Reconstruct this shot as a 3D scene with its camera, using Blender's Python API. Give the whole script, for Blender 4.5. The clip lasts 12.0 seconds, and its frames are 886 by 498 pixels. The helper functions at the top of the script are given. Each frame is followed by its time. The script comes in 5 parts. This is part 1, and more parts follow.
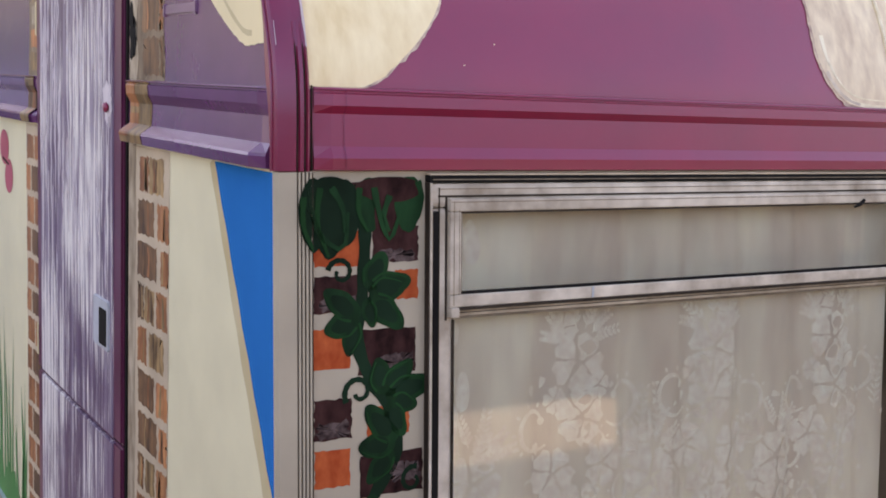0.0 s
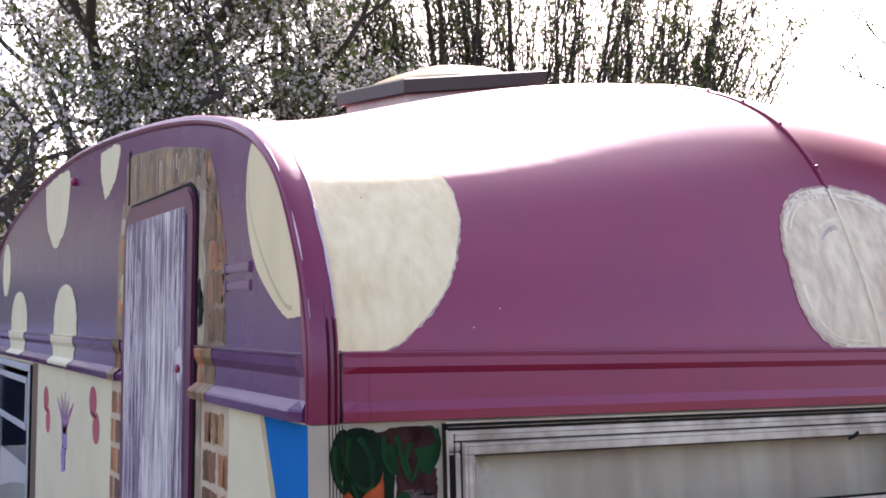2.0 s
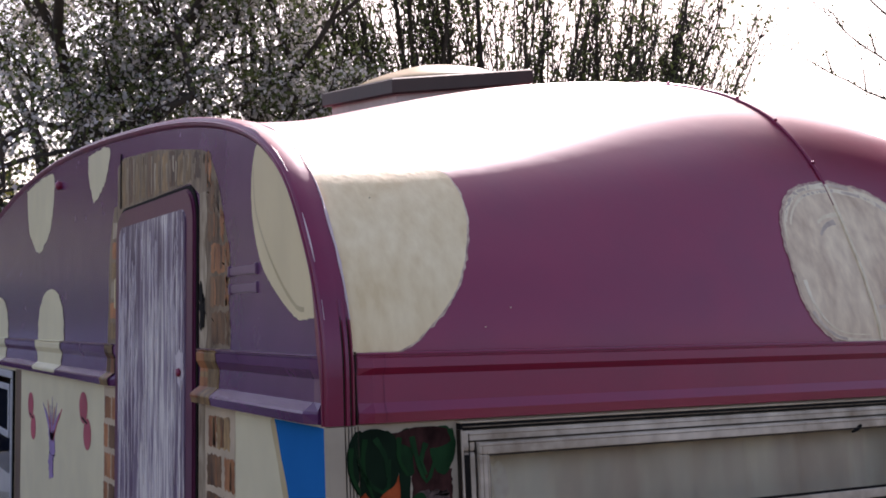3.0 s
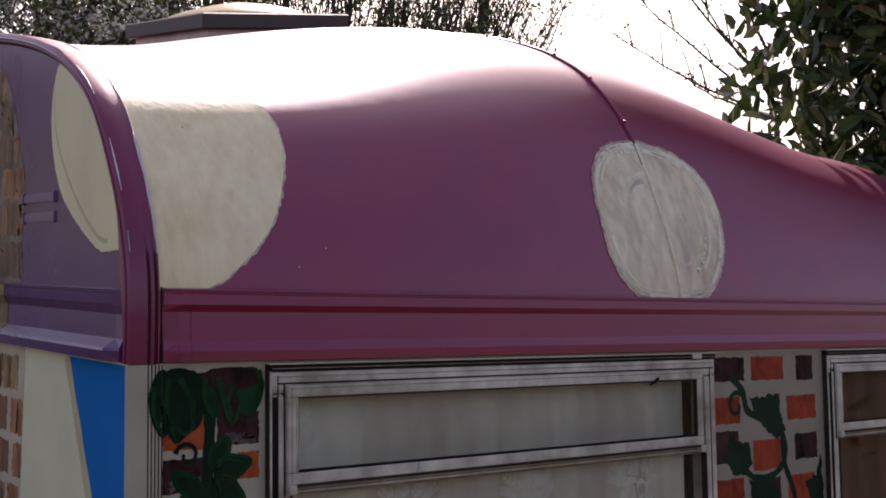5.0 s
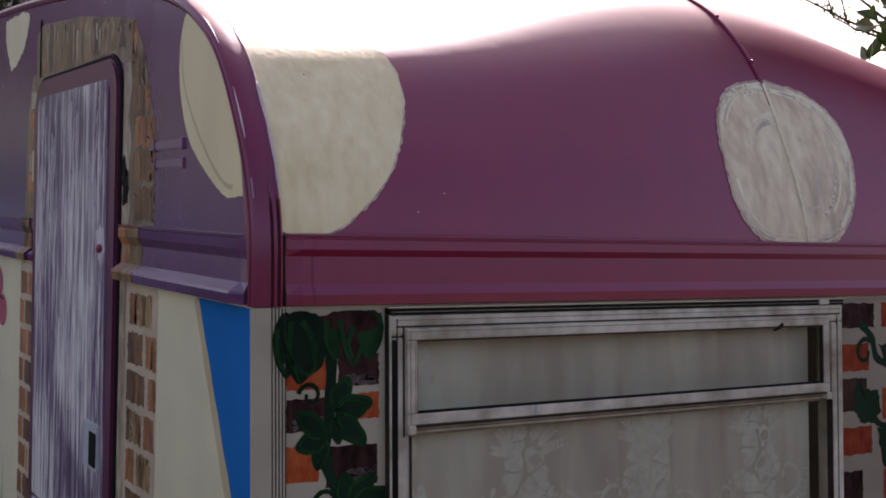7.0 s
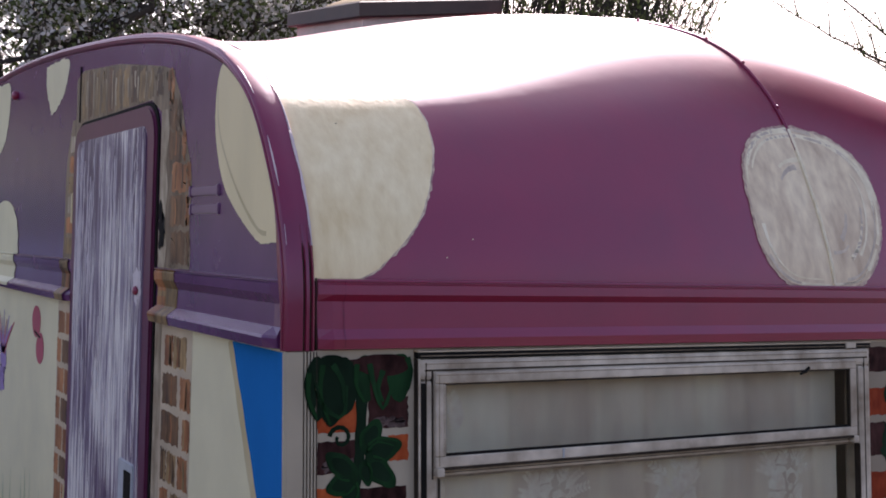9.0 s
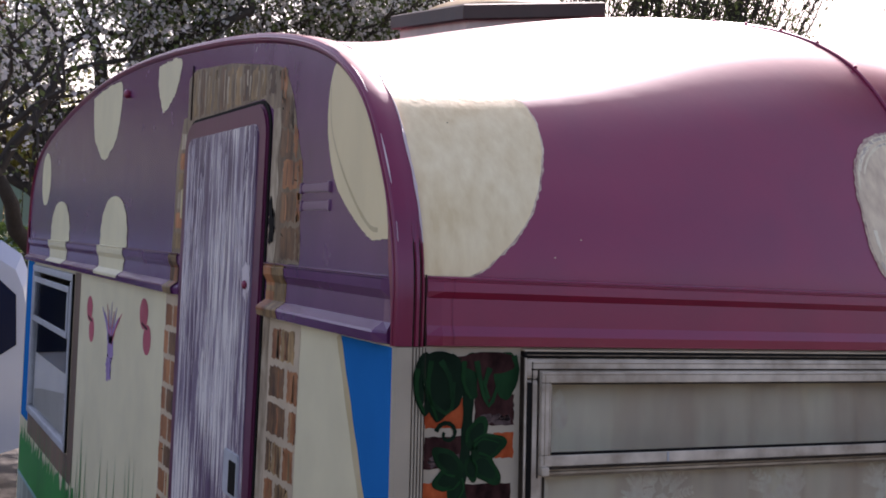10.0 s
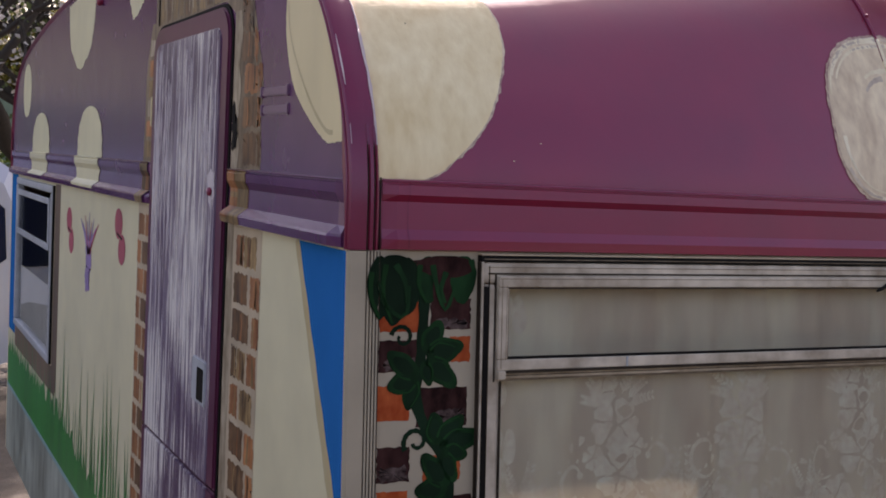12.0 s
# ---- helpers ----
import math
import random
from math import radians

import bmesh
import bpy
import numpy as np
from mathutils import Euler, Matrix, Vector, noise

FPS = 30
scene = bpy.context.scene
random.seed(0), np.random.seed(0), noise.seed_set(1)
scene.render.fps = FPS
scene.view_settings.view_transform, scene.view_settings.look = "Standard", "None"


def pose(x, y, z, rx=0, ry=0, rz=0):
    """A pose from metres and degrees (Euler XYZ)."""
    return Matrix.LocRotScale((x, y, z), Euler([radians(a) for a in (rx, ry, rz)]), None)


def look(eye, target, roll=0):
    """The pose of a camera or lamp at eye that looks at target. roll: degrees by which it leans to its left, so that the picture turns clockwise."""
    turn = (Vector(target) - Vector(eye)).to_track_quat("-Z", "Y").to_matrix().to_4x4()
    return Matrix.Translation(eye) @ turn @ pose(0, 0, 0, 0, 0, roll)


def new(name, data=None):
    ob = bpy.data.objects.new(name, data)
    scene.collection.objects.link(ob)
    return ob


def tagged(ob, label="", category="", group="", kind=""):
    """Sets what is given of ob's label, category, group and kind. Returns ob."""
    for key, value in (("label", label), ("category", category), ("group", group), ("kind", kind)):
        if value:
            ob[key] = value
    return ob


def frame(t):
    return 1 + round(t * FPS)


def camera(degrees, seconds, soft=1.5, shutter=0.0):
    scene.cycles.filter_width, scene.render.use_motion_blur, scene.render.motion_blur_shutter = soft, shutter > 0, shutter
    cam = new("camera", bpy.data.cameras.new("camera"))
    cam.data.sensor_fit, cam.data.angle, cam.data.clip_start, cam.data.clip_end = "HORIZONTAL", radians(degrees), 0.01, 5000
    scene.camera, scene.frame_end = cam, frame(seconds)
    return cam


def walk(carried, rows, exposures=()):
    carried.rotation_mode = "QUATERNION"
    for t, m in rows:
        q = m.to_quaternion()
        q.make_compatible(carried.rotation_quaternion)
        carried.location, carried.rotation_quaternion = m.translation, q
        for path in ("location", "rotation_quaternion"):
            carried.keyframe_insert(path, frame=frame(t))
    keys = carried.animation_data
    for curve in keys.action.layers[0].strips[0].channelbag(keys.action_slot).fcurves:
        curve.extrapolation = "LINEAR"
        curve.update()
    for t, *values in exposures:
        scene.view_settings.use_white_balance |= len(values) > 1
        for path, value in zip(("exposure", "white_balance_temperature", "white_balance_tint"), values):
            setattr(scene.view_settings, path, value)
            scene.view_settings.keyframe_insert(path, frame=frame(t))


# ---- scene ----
cam = camera(41.07, 12.0, soft=1.8)
# seconds, eye x y z, yaw, pitch, lean in degrees
PATH = [
    (0.0, -0.550, -1.297, 1.723, -31.12, -7.67, 2.26),
    (0.5, -0.610, -1.313, 1.718, -30.17, -7.77, 0.93),
    (1.0, -0.624, -1.378, 1.725, -29.14, -5.79, 1.39),
    (1.5, -0.588, -1.494, 1.728, -25.21, -2.04, 2.64),
    (2.0, -0.579, -1.558, 1.764, -26.65, 3.50, 0.26),
    (2.5, -0.626, -1.556, 1.773, -27.28, 3.89, -1.67),
    (2.7, -0.637, -1.544, 1.768, -27.61, 3.79, -1.25),
    (4.3, -0.636, -1.494, 1.758, -34.16, 1.53, 1.24),
    (4.5, -0.638, -1.489, 1.754, -36.10, 1.43, 1.54),
    (5.0, -0.640, -1.470, 1.740, -38.20, 1.55, 1.55),
    (5.5, -0.645, -1.464, 1.735, -37.03, 1.18, 2.02),
    (6.0, -0.642, -1.466, 1.739, -36.16, 0.72, 2.31),
    (6.5, -0.639, -1.474, 1.742, -35.16, 0.28, 2.04),
    (7.0, -0.631, -1.488, 1.753, -32.00, -1.69, 1.63),
    (7.2, -0.621, -1.491, 1.745, -30.57, -3.89, 0.77),
    (8.8, -0.637, -1.512, 1.770, -30.57, -0.31, 1.58),
    (9.0, -0.647, -1.519, 1.769, -30.47, -0.04, 1.72),
    (9.5, -0.672, -1.528, 1.769, -27.25, -0.48, 1.96),
    (10.0, -0.681, -1.516, 1.759, -26.23, 0.02, 2.89),
    (10.5, -0.665, -1.510, 1.773, -28.26, 2.56, 2.21),
    (11.0, -0.664, -1.511, 1.773, -28.68, 2.50, 2.05),
    (11.5, -0.658, -1.530, 1.766, -28.71, 0.54, 1.64),
    (12.0, -0.614, -1.529, 1.741, -26.39, -3.96, 2.90),
]


def aim(x, y, z, yaw, pitch, lean):
    a, p = radians(yaw), radians(pitch)
    way = Vector((-math.sin(a) * math.cos(p), math.cos(a) * math.cos(p), math.sin(p)))
    return look((x, y, z), Vector((x, y, z)) + way, lean)


walk(cam, [(row[0], aim(*row[1:])) for row in PATH],
     [(q, e, k, 29) for q, e, k in ((0.0, 2.46, 8400), (0.5, 2.64, 8250), (1.0, 2.82, 8000), (1.5, 2.70, 7600), (2.0, 2.14, 7250), (2.7, 1.42, 7350), (4.5, 0.96, 7500), (5.5, 0.96, 7500), (7.0, 1.05, 7650),
                                    (9.0, 1.37, 7250), (10.0, 1.35, 7350), (11.5, 1.15, 7700), (12.0, 1.43, 8300))])

# ---- light ----
SUN_UP, SUN_AZ = radians(39), radians(38)      # the sun stands behind the caravan, towards +y and +x
world = bpy.data.worlds.new("sky")
scene.world = world
world.use_nodes = True
wn = world.node_tree
sky = wn.nodes.new("ShaderNodeTexSky")
sky.sky_type, sky.sun_disc = "NISHITA", False
sky.sun_elevation, sky.sun_rotation = SUN_UP, SUN_AZ
sky.dust_density = 2.0
wn.links.new(sky.outputs[0], wn.nodes["Background"].inputs[0])
wn.nodes["Background"].inputs[1].default_value = 0.115
lamp = bpy.data.lights.new("sun", "SUN")
lamp.energy, lamp.angle, lamp.color = 4.2, radians(0.6), (0.96, 0.975, 1.0)
sun_at = Vector((math.sin(SUN_AZ) * math.cos(SUN_UP), math.cos(SUN_AZ) * math.cos(SUN_UP), math.sin(SUN_UP)))
new("sun", lamp).matrix_world = look(sun_at * 30, (0, 0, 0))


# ---- materials ----
def material(name, base, rough=0.5, metal=0.0, spread=0.12, grain=18.0, bump=0.05, bump_scale=60.0, stretch=(1, 1, 1), second=None, coat=0.0, spec=0.5, each=0.0, through_light=0.0):
    """A surface of one colour with soft stains, fine grain and relief; second: a colour mixed in by the stains."""
    m = bpy.data.materials.new(name)
    m.use_nodes = True
    n, l = m.node_tree.nodes, m.node_tree.links
    b = n["Principled BSDF"]
    geo = n.new("ShaderNodeNewGeometry")
    place = n.new("ShaderNodeVectorMath")
    place.operation = "MULTIPLY"
    place.inputs[1].default_value = stretch
    l.new(geo.outputs["Position"], place.inputs[0])
    stain = n.new("ShaderNodeTexNoise")
    stain.inputs["Scale"].default_value, stain.inputs["Detail"].default_value = grain * 0.18, 5
    fine = n.new("ShaderNodeTexNoise")
    fine.inputs["Scale"].default_value, fine.inputs["Detail"].default_value = grain, 6
    relief = n.new("ShaderNodeTexNoise")
    relief.inputs["Scale"].default_value, relief.inputs["Detail"].default_value = bump_scale, 4
    for q in (stain, fine, relief):
        l.new(place.outputs[0], q.inputs["Vector"])
    add = n.new("ShaderNodeMath")
    add.operation = "ADD"
    l.new(stain.outputs[0], add.inputs[0])
    l.new(fine.outputs[0], add.inputs[1])
    ramp = n.new("ShaderNodeMapRange")
    ramp.inputs[1].default_value, ramp.inputs[2].default_value = 0.7, 1.3
    l.new(add.outputs[0], ramp.inputs[0])
    mix = n.new("ShaderNodeMix")
    mix.data_type = "RGBA"
    dark = [c * (1 - spread) for c in base]
    light = [min(1, c * (1 + spread)) for c in base] if second is None else second
    mix.inputs[6].default_value, mix.inputs[7].default_value = (*dark, 1), (*light, 1)
    l.new(ramp.outputs[0], mix.inputs[0])
    last = mix.outputs[2]
    if each:
        info = n.new("ShaderNodeObjectInfo")
        span = n.new("ShaderNodeMapRange")
        span.inputs[3].default_value, span.inputs[4].default_value = 1 - each, 1 + each
        l.new(info.outputs["Random"], span.inputs[0])
        hsv = n.new("ShaderNodeHueSaturation")
        l.new(span.outputs[0], hsv.inputs["Value"])
        l.new(last, hsv.inputs["Color"])
        last = hsv.outputs[0]
    l.new(last, b.inputs["Base Color"])
    rr = n.new("ShaderNodeMapRange")
    rr.inputs[3].default_value, rr.inputs[4].default_value = max(0.02, rough * 0.85), min(1, rough * 1.15)
    l.new(fine.outputs[0], rr.inputs[0])
    l.new(rr.outputs[0], b.inputs["Roughness"])
    b.inputs["Metallic"].default_value = metal
    b.inputs["Specular IOR Level"].default_value = spec
    b.inputs["Coat Weight"].default_value = coat
    b.inputs["Coat Roughness"].default_value = 0.12
    if bump:
        k = n.new("ShaderNodeBump")
        k.inputs["Strength"].default_value, k.inputs["Distance"].default_value = bump, 0.01
        l.new(relief.outputs[0], k.inputs["Height"])
        l.new(k.outputs[0], b.inputs["Normal"])
    if through_light:
        t = n.new("ShaderNodeBsdfTranslucent")
        l.new(last, t.inputs[0])
        s = n.new("ShaderNodeMixShader")
        s.inputs[0].default_value = through_light
        l.new(b.outputs[0], s.inputs[1])
        l.new(t.outputs[0], s.inputs[2])
        l.new(s.outputs[0], n["Material Output"].inputs[0])
    return m


def paint(name, base, rough=0.32, spec=0.3, **k):
    return material(name, base, rough, grain=9, bump=0.04, bump_scale=25, spec=spec, **k)


PLUM = paint("plum gloss paint", (0.25, 0.003, 0.028), 0.40, spec=0.62, spread=0.14, coat=0.5)
PLUM.node_tree.nodes["Principled BSDF"].inputs["Coat Roughness"].default_value = 0.33
PLUM.node_tree.nodes["Principled BSDF"].inputs["Sheen Weight"].default_value = 0.05       # lavender grazing sheen, put in for reflected sky
PLUM.node_tree.nodes["Principled BSDF"].inputs["Sheen Roughness"].default_value = 0.4
PLUM.node_tree.nodes["Principled BSDF"].inputs["Sheen Tint"].default_value = (0.68, 0.72, 1.0, 1)
PLUM.node_tree.nodes["Principled BSDF"].inputs["IOR"].default_value = 1.58
# bluish tint stands in for blue sky mirrored in the gloss
PLUM.node_tree.nodes["Principled BSDF"].inputs["Specular Tint"].default_value = (0.62, 0.68, 1.0, 1)
TRIM = paint("purple plum trim paint", (0.20, 0.006, 0.034), 0.30, spec=0.85, spread=0.2)
# same bluish tint for the sky's reflection on the trim
TRIM.node_tree.nodes["Principled BSDF"].inputs["Specular Tint"].default_value = (0.75, 0.78, 1.0, 1)
BORDER = paint("purple door border paint", (0.115, 0.016, 0.055), 0.34, spec=0.5, spread=0.25)
VIOLET = paint("violet gloss paint", (0.118, 0.031, 0.112), 0.26, spec=0.7, spread=0.12)
CREAM = paint("cream brushed paint", (0.74, 0.63, 0.38), 0.45, spread=0.10, stretch=(1, 1, 0.35))
WASH = material("tan wash over the boards", (0.12, 0.075, 0.042), 0.55, 0, 0.2, 55, 0.1, 45, (1, 1, 0.3), second=(0.34, 0.255, 0.165), spec=0.25)
DRY = material("dry brushed paint edge", (0.34, 0.16, 0.17), 0.5, 0, 0.2, 90, 0.05, second=(0.80, 0.64, 0.46), spec=0.3)
BRUSHED = material("thickly brushed cream paint", (0.86, 0.68, 0.38), 0.5, 0, 0.1, 36, 0.06, 70, (1.5, 1.5, 0.4), second=(0.95, 0.82, 0.53), spec=0.3)
THIN = material("thin brushed cream paint", (0.60, 0.44, 0.30), 0.5, 0, 0.1, 34, 0.05, 45, (1.5, 1.5, 0.4), second=(0.90, 0.76, 0.53), spec=0.3)
STROKE = material("cream brush stroke", (0.80, 0.68, 0.46), 0.5, 0, 0.1, 60, 0.06, 60, second=(0.92, 0.83, 0.62), spec=0.3)
STROKE_GREY = material("greyed brush stroke", (0.50, 0.40, 0.32), 0.5, 0, 0.1, 60, 0.06, 60, second=(0.70, 0.59, 0.45), spec=0.3)
# dark joint colour, also used for the shadow line under the edge trim
GRIME_SHADE = material("dark grime and shade in the joints", (0.04, 0.03, 0.022), 0.85, 0, 0.4, 40, spec=0.08)
GRIME_PALE = material("brown grime film", (0.16, 0.12, 0.08), 0.8, 0, 0.4, 40, second=(0.30, 0.24, 0.17), spec=0.1)
PALE = paint("pale cream paint", (0.70, 0.65, 0.43), 0.45, spread=0.08)
BLUE = paint("sky blue paint", (0.0, 0.155, 0.44), 0.75, spec=0.0, spread=0.06)
GREY = paint("warm grey paint", (0.42, 0.36, 0.265), 0.5, spread=0.14)
# darker copy of the warm grey, with the right side's shade mixed in
GREY_SHADED = paint("shaded warm grey paint", (0.30, 0.245, 0.18), 0.6, spec=0.15, spread=0.14)
SKIRT = paint("grey green paint", (0.22, 0.25, 0.20), 0.45, spread=0.45, second=(0.48, 0.54, 0.46), stretch=(1, 1.5, 0.5))
TAN = paint("tan paint line", (0.52, 0.41, 0.20), 0.5, second=(0.62, 0.54, 0.34))
BRICK_ORANGE = material("orange brick paint", (0.42, 0.050, 0.012), 0.6, 0, 0.2, 70, 0.06, 90, (1, 1, 0.6), second=(0.62, 0.14, 0.045), spec=0.12, each=0.12)
# darker copy of the orange brick, shade put into its colour
BRICK_ORANGE_SHADED = material("shaded orange brick paint", (0.26, 0.030, 0.012), 0.6, 0, 0.2, 70, 0.06, 90, (1, 1, 0.6), second=(0.40, 0.065, 0.025), spec=0.08, each=0.12)
BRICK_DARK = material("dark maroon brick paint", (0.014, 0.005, 0.005), 0.6, 0, 0.3, 60, 0.06, 90, (1, 1, 0.6), second=(0.075, 0.030, 0.027), spec=0.05, each=0.2)
def strokes(name, base, second):
    """Brick paint put on in short dry strokes."""
    return material(name, base, 0.5, 0, 0.3, 60, 0.1, 60, (1, 1, 0.4), second=second, spec=0.3, each=0.35)


BRICK_BROWN = strokes("brown brick paint", (0.048, 0.022, 0.011), (0.23, 0.115, 0.05))
BRICK_TERRA = strokes("terracotta brick paint", (0.24, 0.070, 0.022), (0.50, 0.21, 0.08))
BRICK_GREY = strokes("olive brown brick paint", (0.13, 0.072, 0.030), (0.44, 0.28, 0.12))
STRIP = material("pale tan dabbed paint", (0.24, 0.17, 0.10), 0.55, 0, 0.2, 50, 0.1, 60, (1, 1, 0.4), second=(0.56, 0.47, 0.34), spec=0.25)
FLECK = material("thinly dabbed maroon paint", (0.022, 0.009, 0.009), 0.6, 0, 0.3, 130, 0.05, 90, second=(0.17, 0.12, 0.11), spec=0.05)
MORTAR = paint("pale mortar paint", (0.52, 0.42, 0.29), 0.55, spread=0.25)
LEAF_DARK = paint("dark green leaf paint", (0.006, 0.022, 0.011), 0.55, spec=0.06, spread=0.6)
LEAF_GREEN = paint("bright green leaf paint", (0.007, 0.048, 0.015), 0.55, spec=0.06, spread=0.5)
LEAF_MID = material("brushed green leaf paint", (0.005, 0.020, 0.010), 0.55, 0, 0.3, 42, 0.05, 60, (1, 1, 0.45), second=(0.010, 0.058, 0.020), spec=0.06)
GRASS_PAINT = paint("grass green paint", (0.010, 0.23, 0.050), 0.42, spread=0.35, stretch=(1, 1, 0.15))
AQUA = paint("pale aqua paint", (0.22, 0.42, 0.42), 0.4)
PINK = paint("pink paint", (0.50, 0.09, 0.13), 0.45, spread=0.2)
LILAC = paint("lilac paint", (0.30, 0.20, 0.42), 0.45, spread=0.3)
BROWN = paint("brown timber paint", (0.17, 0.11, 0.075), 0.5, spread=0.4, stretch=(1, 1, 0.2))
ALU = material("weathered cream aluminium", (0.33, 0.26, 0.185), 0.5, 0.0, 0.14, 26, 0.06, second=(0.74, 0.65, 0.52), spec=0.4)
WHITE_FRAME = material("white window frame", (0.72, 0.72, 0.70), 0.4, 0, 0.1, 30, 0.03)
RUBBER = material("black rubber seal", (0.012, 0.011, 0.010), 0.7, 0, 0.3, spec=0.08)
SILVER = material("grey anodised window frame", (0.40, 0.42, 0.44), 0.45, 0, 0.15, 30, 0.03)
STEEL = material("dull grey steel", (0.42, 0.45, 0.48), 0.45, 0.1, 0.15, 40)
DARK = material("dark interior", (0.025, 0.02, 0.018), 0.8, 0, 0.3)
VENT_BASE = material("dusty pink vent base", (0.55, 0.45, 0.40), 0.5, 0, 0.15)
VENT_RIM = material("dark brown vent rim", (0.05, 0.038, 0.03), 0.55, 0, 0.3)
VENT_DOME = material("yellowed plastic dome", (0.60, 0.46, 0.25), 0.35, 0, 0.15, through_light=0.4)
CURTAIN = material("grey net curtain", (0.92, 0.79, 0.63), 0.9, 0, 0.24, 16, 0.0, stretch=(1, 1, 0.3), through_light=0.1)
LACE = material("white lace thread", (1.0, 0.90, 0.74), 0.9, 0, 0.16, 90, 0.0, through_light=0.1)
BROWN_CURTAIN = material("brown curtain cloth", (0.20, 0.085, 0.030), 0.9, 0, 0.3, 14, 0.0, stretch=(1, 1, 0.2))


def glass_material():
    m = bpy.data.materials.new("window glass")
    m.use_nodes = True
    n, l = m.node_tree.nodes, m.node_tree.links
    clear, shine, mix, fr = (n.new("ShaderNodeBsdfTransparent"), n.new("ShaderNodeBsdfGlossy"), n.new("ShaderNodeMixShader"), n.new("ShaderNodeFresnel"))
    shine.inputs["Roughness"].default_value = 0.03
    clear.inputs[0].default_value = (0.98, 0.98, 0.97, 1)
    fr.inputs[0].default_value = 1.45
    l.new(fr.outputs[0], mix.inputs[0])
    l.new(clear.outputs[0], mix.inputs[1])
    l.new(shine.outputs[0], mix.inputs[2])
    l.new(mix.outputs[0], n["Material Output"].inputs[0])
    return m


def streaked_paint():
    """Lilac door paint under dry, run-down white brush strokes, broad and fine."""
    m = material("streaked white over lilac paint", (0.095, 0.045, 0.108), 0.42, 0, 0.35, 14, 0.0, 40, (1, 1, 0.06))
    n, l = m.node_tree.nodes, m.node_tree.links
    b = n["Principled BSDF"]
    geo = n.new("ShaderNodeNewGeometry")

    def streaks(scale, drawn, low, high, rough):
        sc = n.new("ShaderNodeVectorMath")
        sc.operation = "MULTIPLY"
        sc.inputs[1].default_value = (1, 1, drawn)
        l.new(geo.outputs["Position"], sc.inputs[0])
        t = n.new("ShaderNodeTexNoise")
        t.inputs["Scale"].default_value, t.inputs["Detail"].default_value, t.inputs["Roughness"].default_value = scale, 5, rough
        l.new(sc.outputs[0], t.inputs["Vector"])
        add = n.new("ShaderNodeMath")
        add.operation = "MULTIPLY_ADD"
        add.inputs[1].default_value = 0.5
        l.new(big.outputs[0], add.inputs[0])
        l.new(t.outputs[0], add.inputs[2])
        mr = n.new("ShaderNodeMapRange")
        mr.inputs[1].default_value, mr.inputs[2].default_value = low, high
        l.new(add.outputs[0], mr.inputs[0])
        return mr.outputs[0]

    big = n.new("ShaderNodeTexNoise")
    big.inputs["Scale"].default_value = 4
    l.new(geo.outputs["Position"], big.inputs["Vector"])
    last = b.inputs["Base Color"].links[0].from_socket
    hue = n.new("ShaderNodeMix")
    hue.data_type = "RGBA"
    hue.inputs[7].default_value = (0.27, 0.22, 0.29, 1)
    l.new(streaks(45, 0.02, 0.66, 0.88, 0.6), hue.inputs[0])
    l.new(last, hue.inputs[6])
    mix = n.new("ShaderNodeMix")
    mix.data_type = "RGBA"
    mix.inputs[7].default_value = (0.74, 0.70, 0.66, 1)
    top = streaks(105, 0.030, 0.755, 0.83, 0.72)
    l.new(top, mix.inputs[0])
    l.new(hue.outputs[2], mix.inputs[6])
    l.new(mix.outputs[2], b.inputs["Base Color"])
    k = n.new("ShaderNodeBump")
    k.inputs["Strength"].default_value, k.inputs["Distance"].default_value = 0.35, 0.004
    l.new(top, k.inputs["Height"])
    l.new(k.outputs[0], b.inputs["Normal"])
    return m


GLASS = glass_material()
STREAK = streaked_paint()


# ---- mesh helpers ----
def part(name, bm, mat, parent=None, label="", smooth=False):
    me = bpy.data.meshes.new(name)
    bm.normal_update()
    bm.to_mesh(me)
    bm.free()
    me.materials.append(mat)
    if smooth:
        for p in me.polygons:
            p.use_smooth = True
    ob = new(name, me)
    if parent is not None:
        ob.parent = parent
    if label:
        tagged(ob, label)
    return ob


def box_into(bm, lo, hi, bevel=0.0):
    r = bmesh.ops.create_cube(bm, size=1)
    vs = r["verts"]
    size, mid = [b - a for a, b in zip(lo, hi)], [(a + b) / 2 for a, b in zip(lo, hi)]
    for v in vs:
        v.co = Vector([v.co[i] * size[i] + mid[i] for i in range(3)])
    if bevel:
        es = list({e for v in vs for e in v.link_edges})
        bmesh.ops.bevel(bm, geom=es, offset=bevel, segments=2, affect="EDGES", profile=0.6)
    return vs


def box(lo, hi, bevel=0.0):
    bm = bmesh.new()
    box_into(bm, lo, hi, bevel)
    return bm


def sheet(rows):
    """A mesh over a grid of points."""
    bm = bmesh.new()
    vs = [[bm.verts.new(p) for p in row] for row in rows]
    for a, b in zip(vs, vs[1:]):
        for i in range(len(a) - 1):
            bm.faces.new((a[i], a[i + 1], b[i + 1], b[i]))
    return bm


def sweep(path, section, closed=True, caps=True):
    """Carries a section along a path: section gives, for each station, a list of points."""
    bm = bmesh.new()
    rings = [[bm.verts.new(q) for q in section(i, p)] for i, p in enumerate(path)]
    n = len(rings[0])
    for a, b in zip(rings, rings[1:]):
        for i in range(n if closed else n - 1):
            j = (i + 1) % n
            bm.faces.new((a[i], a[j], b[j], b[i]))
    if caps and closed:
        bm.faces.new(rings[0][::-1])
        bm.faces.new(rings[-1])
    bmesh.ops.recalc_face_normals(bm, faces=bm.faces)
    return bm


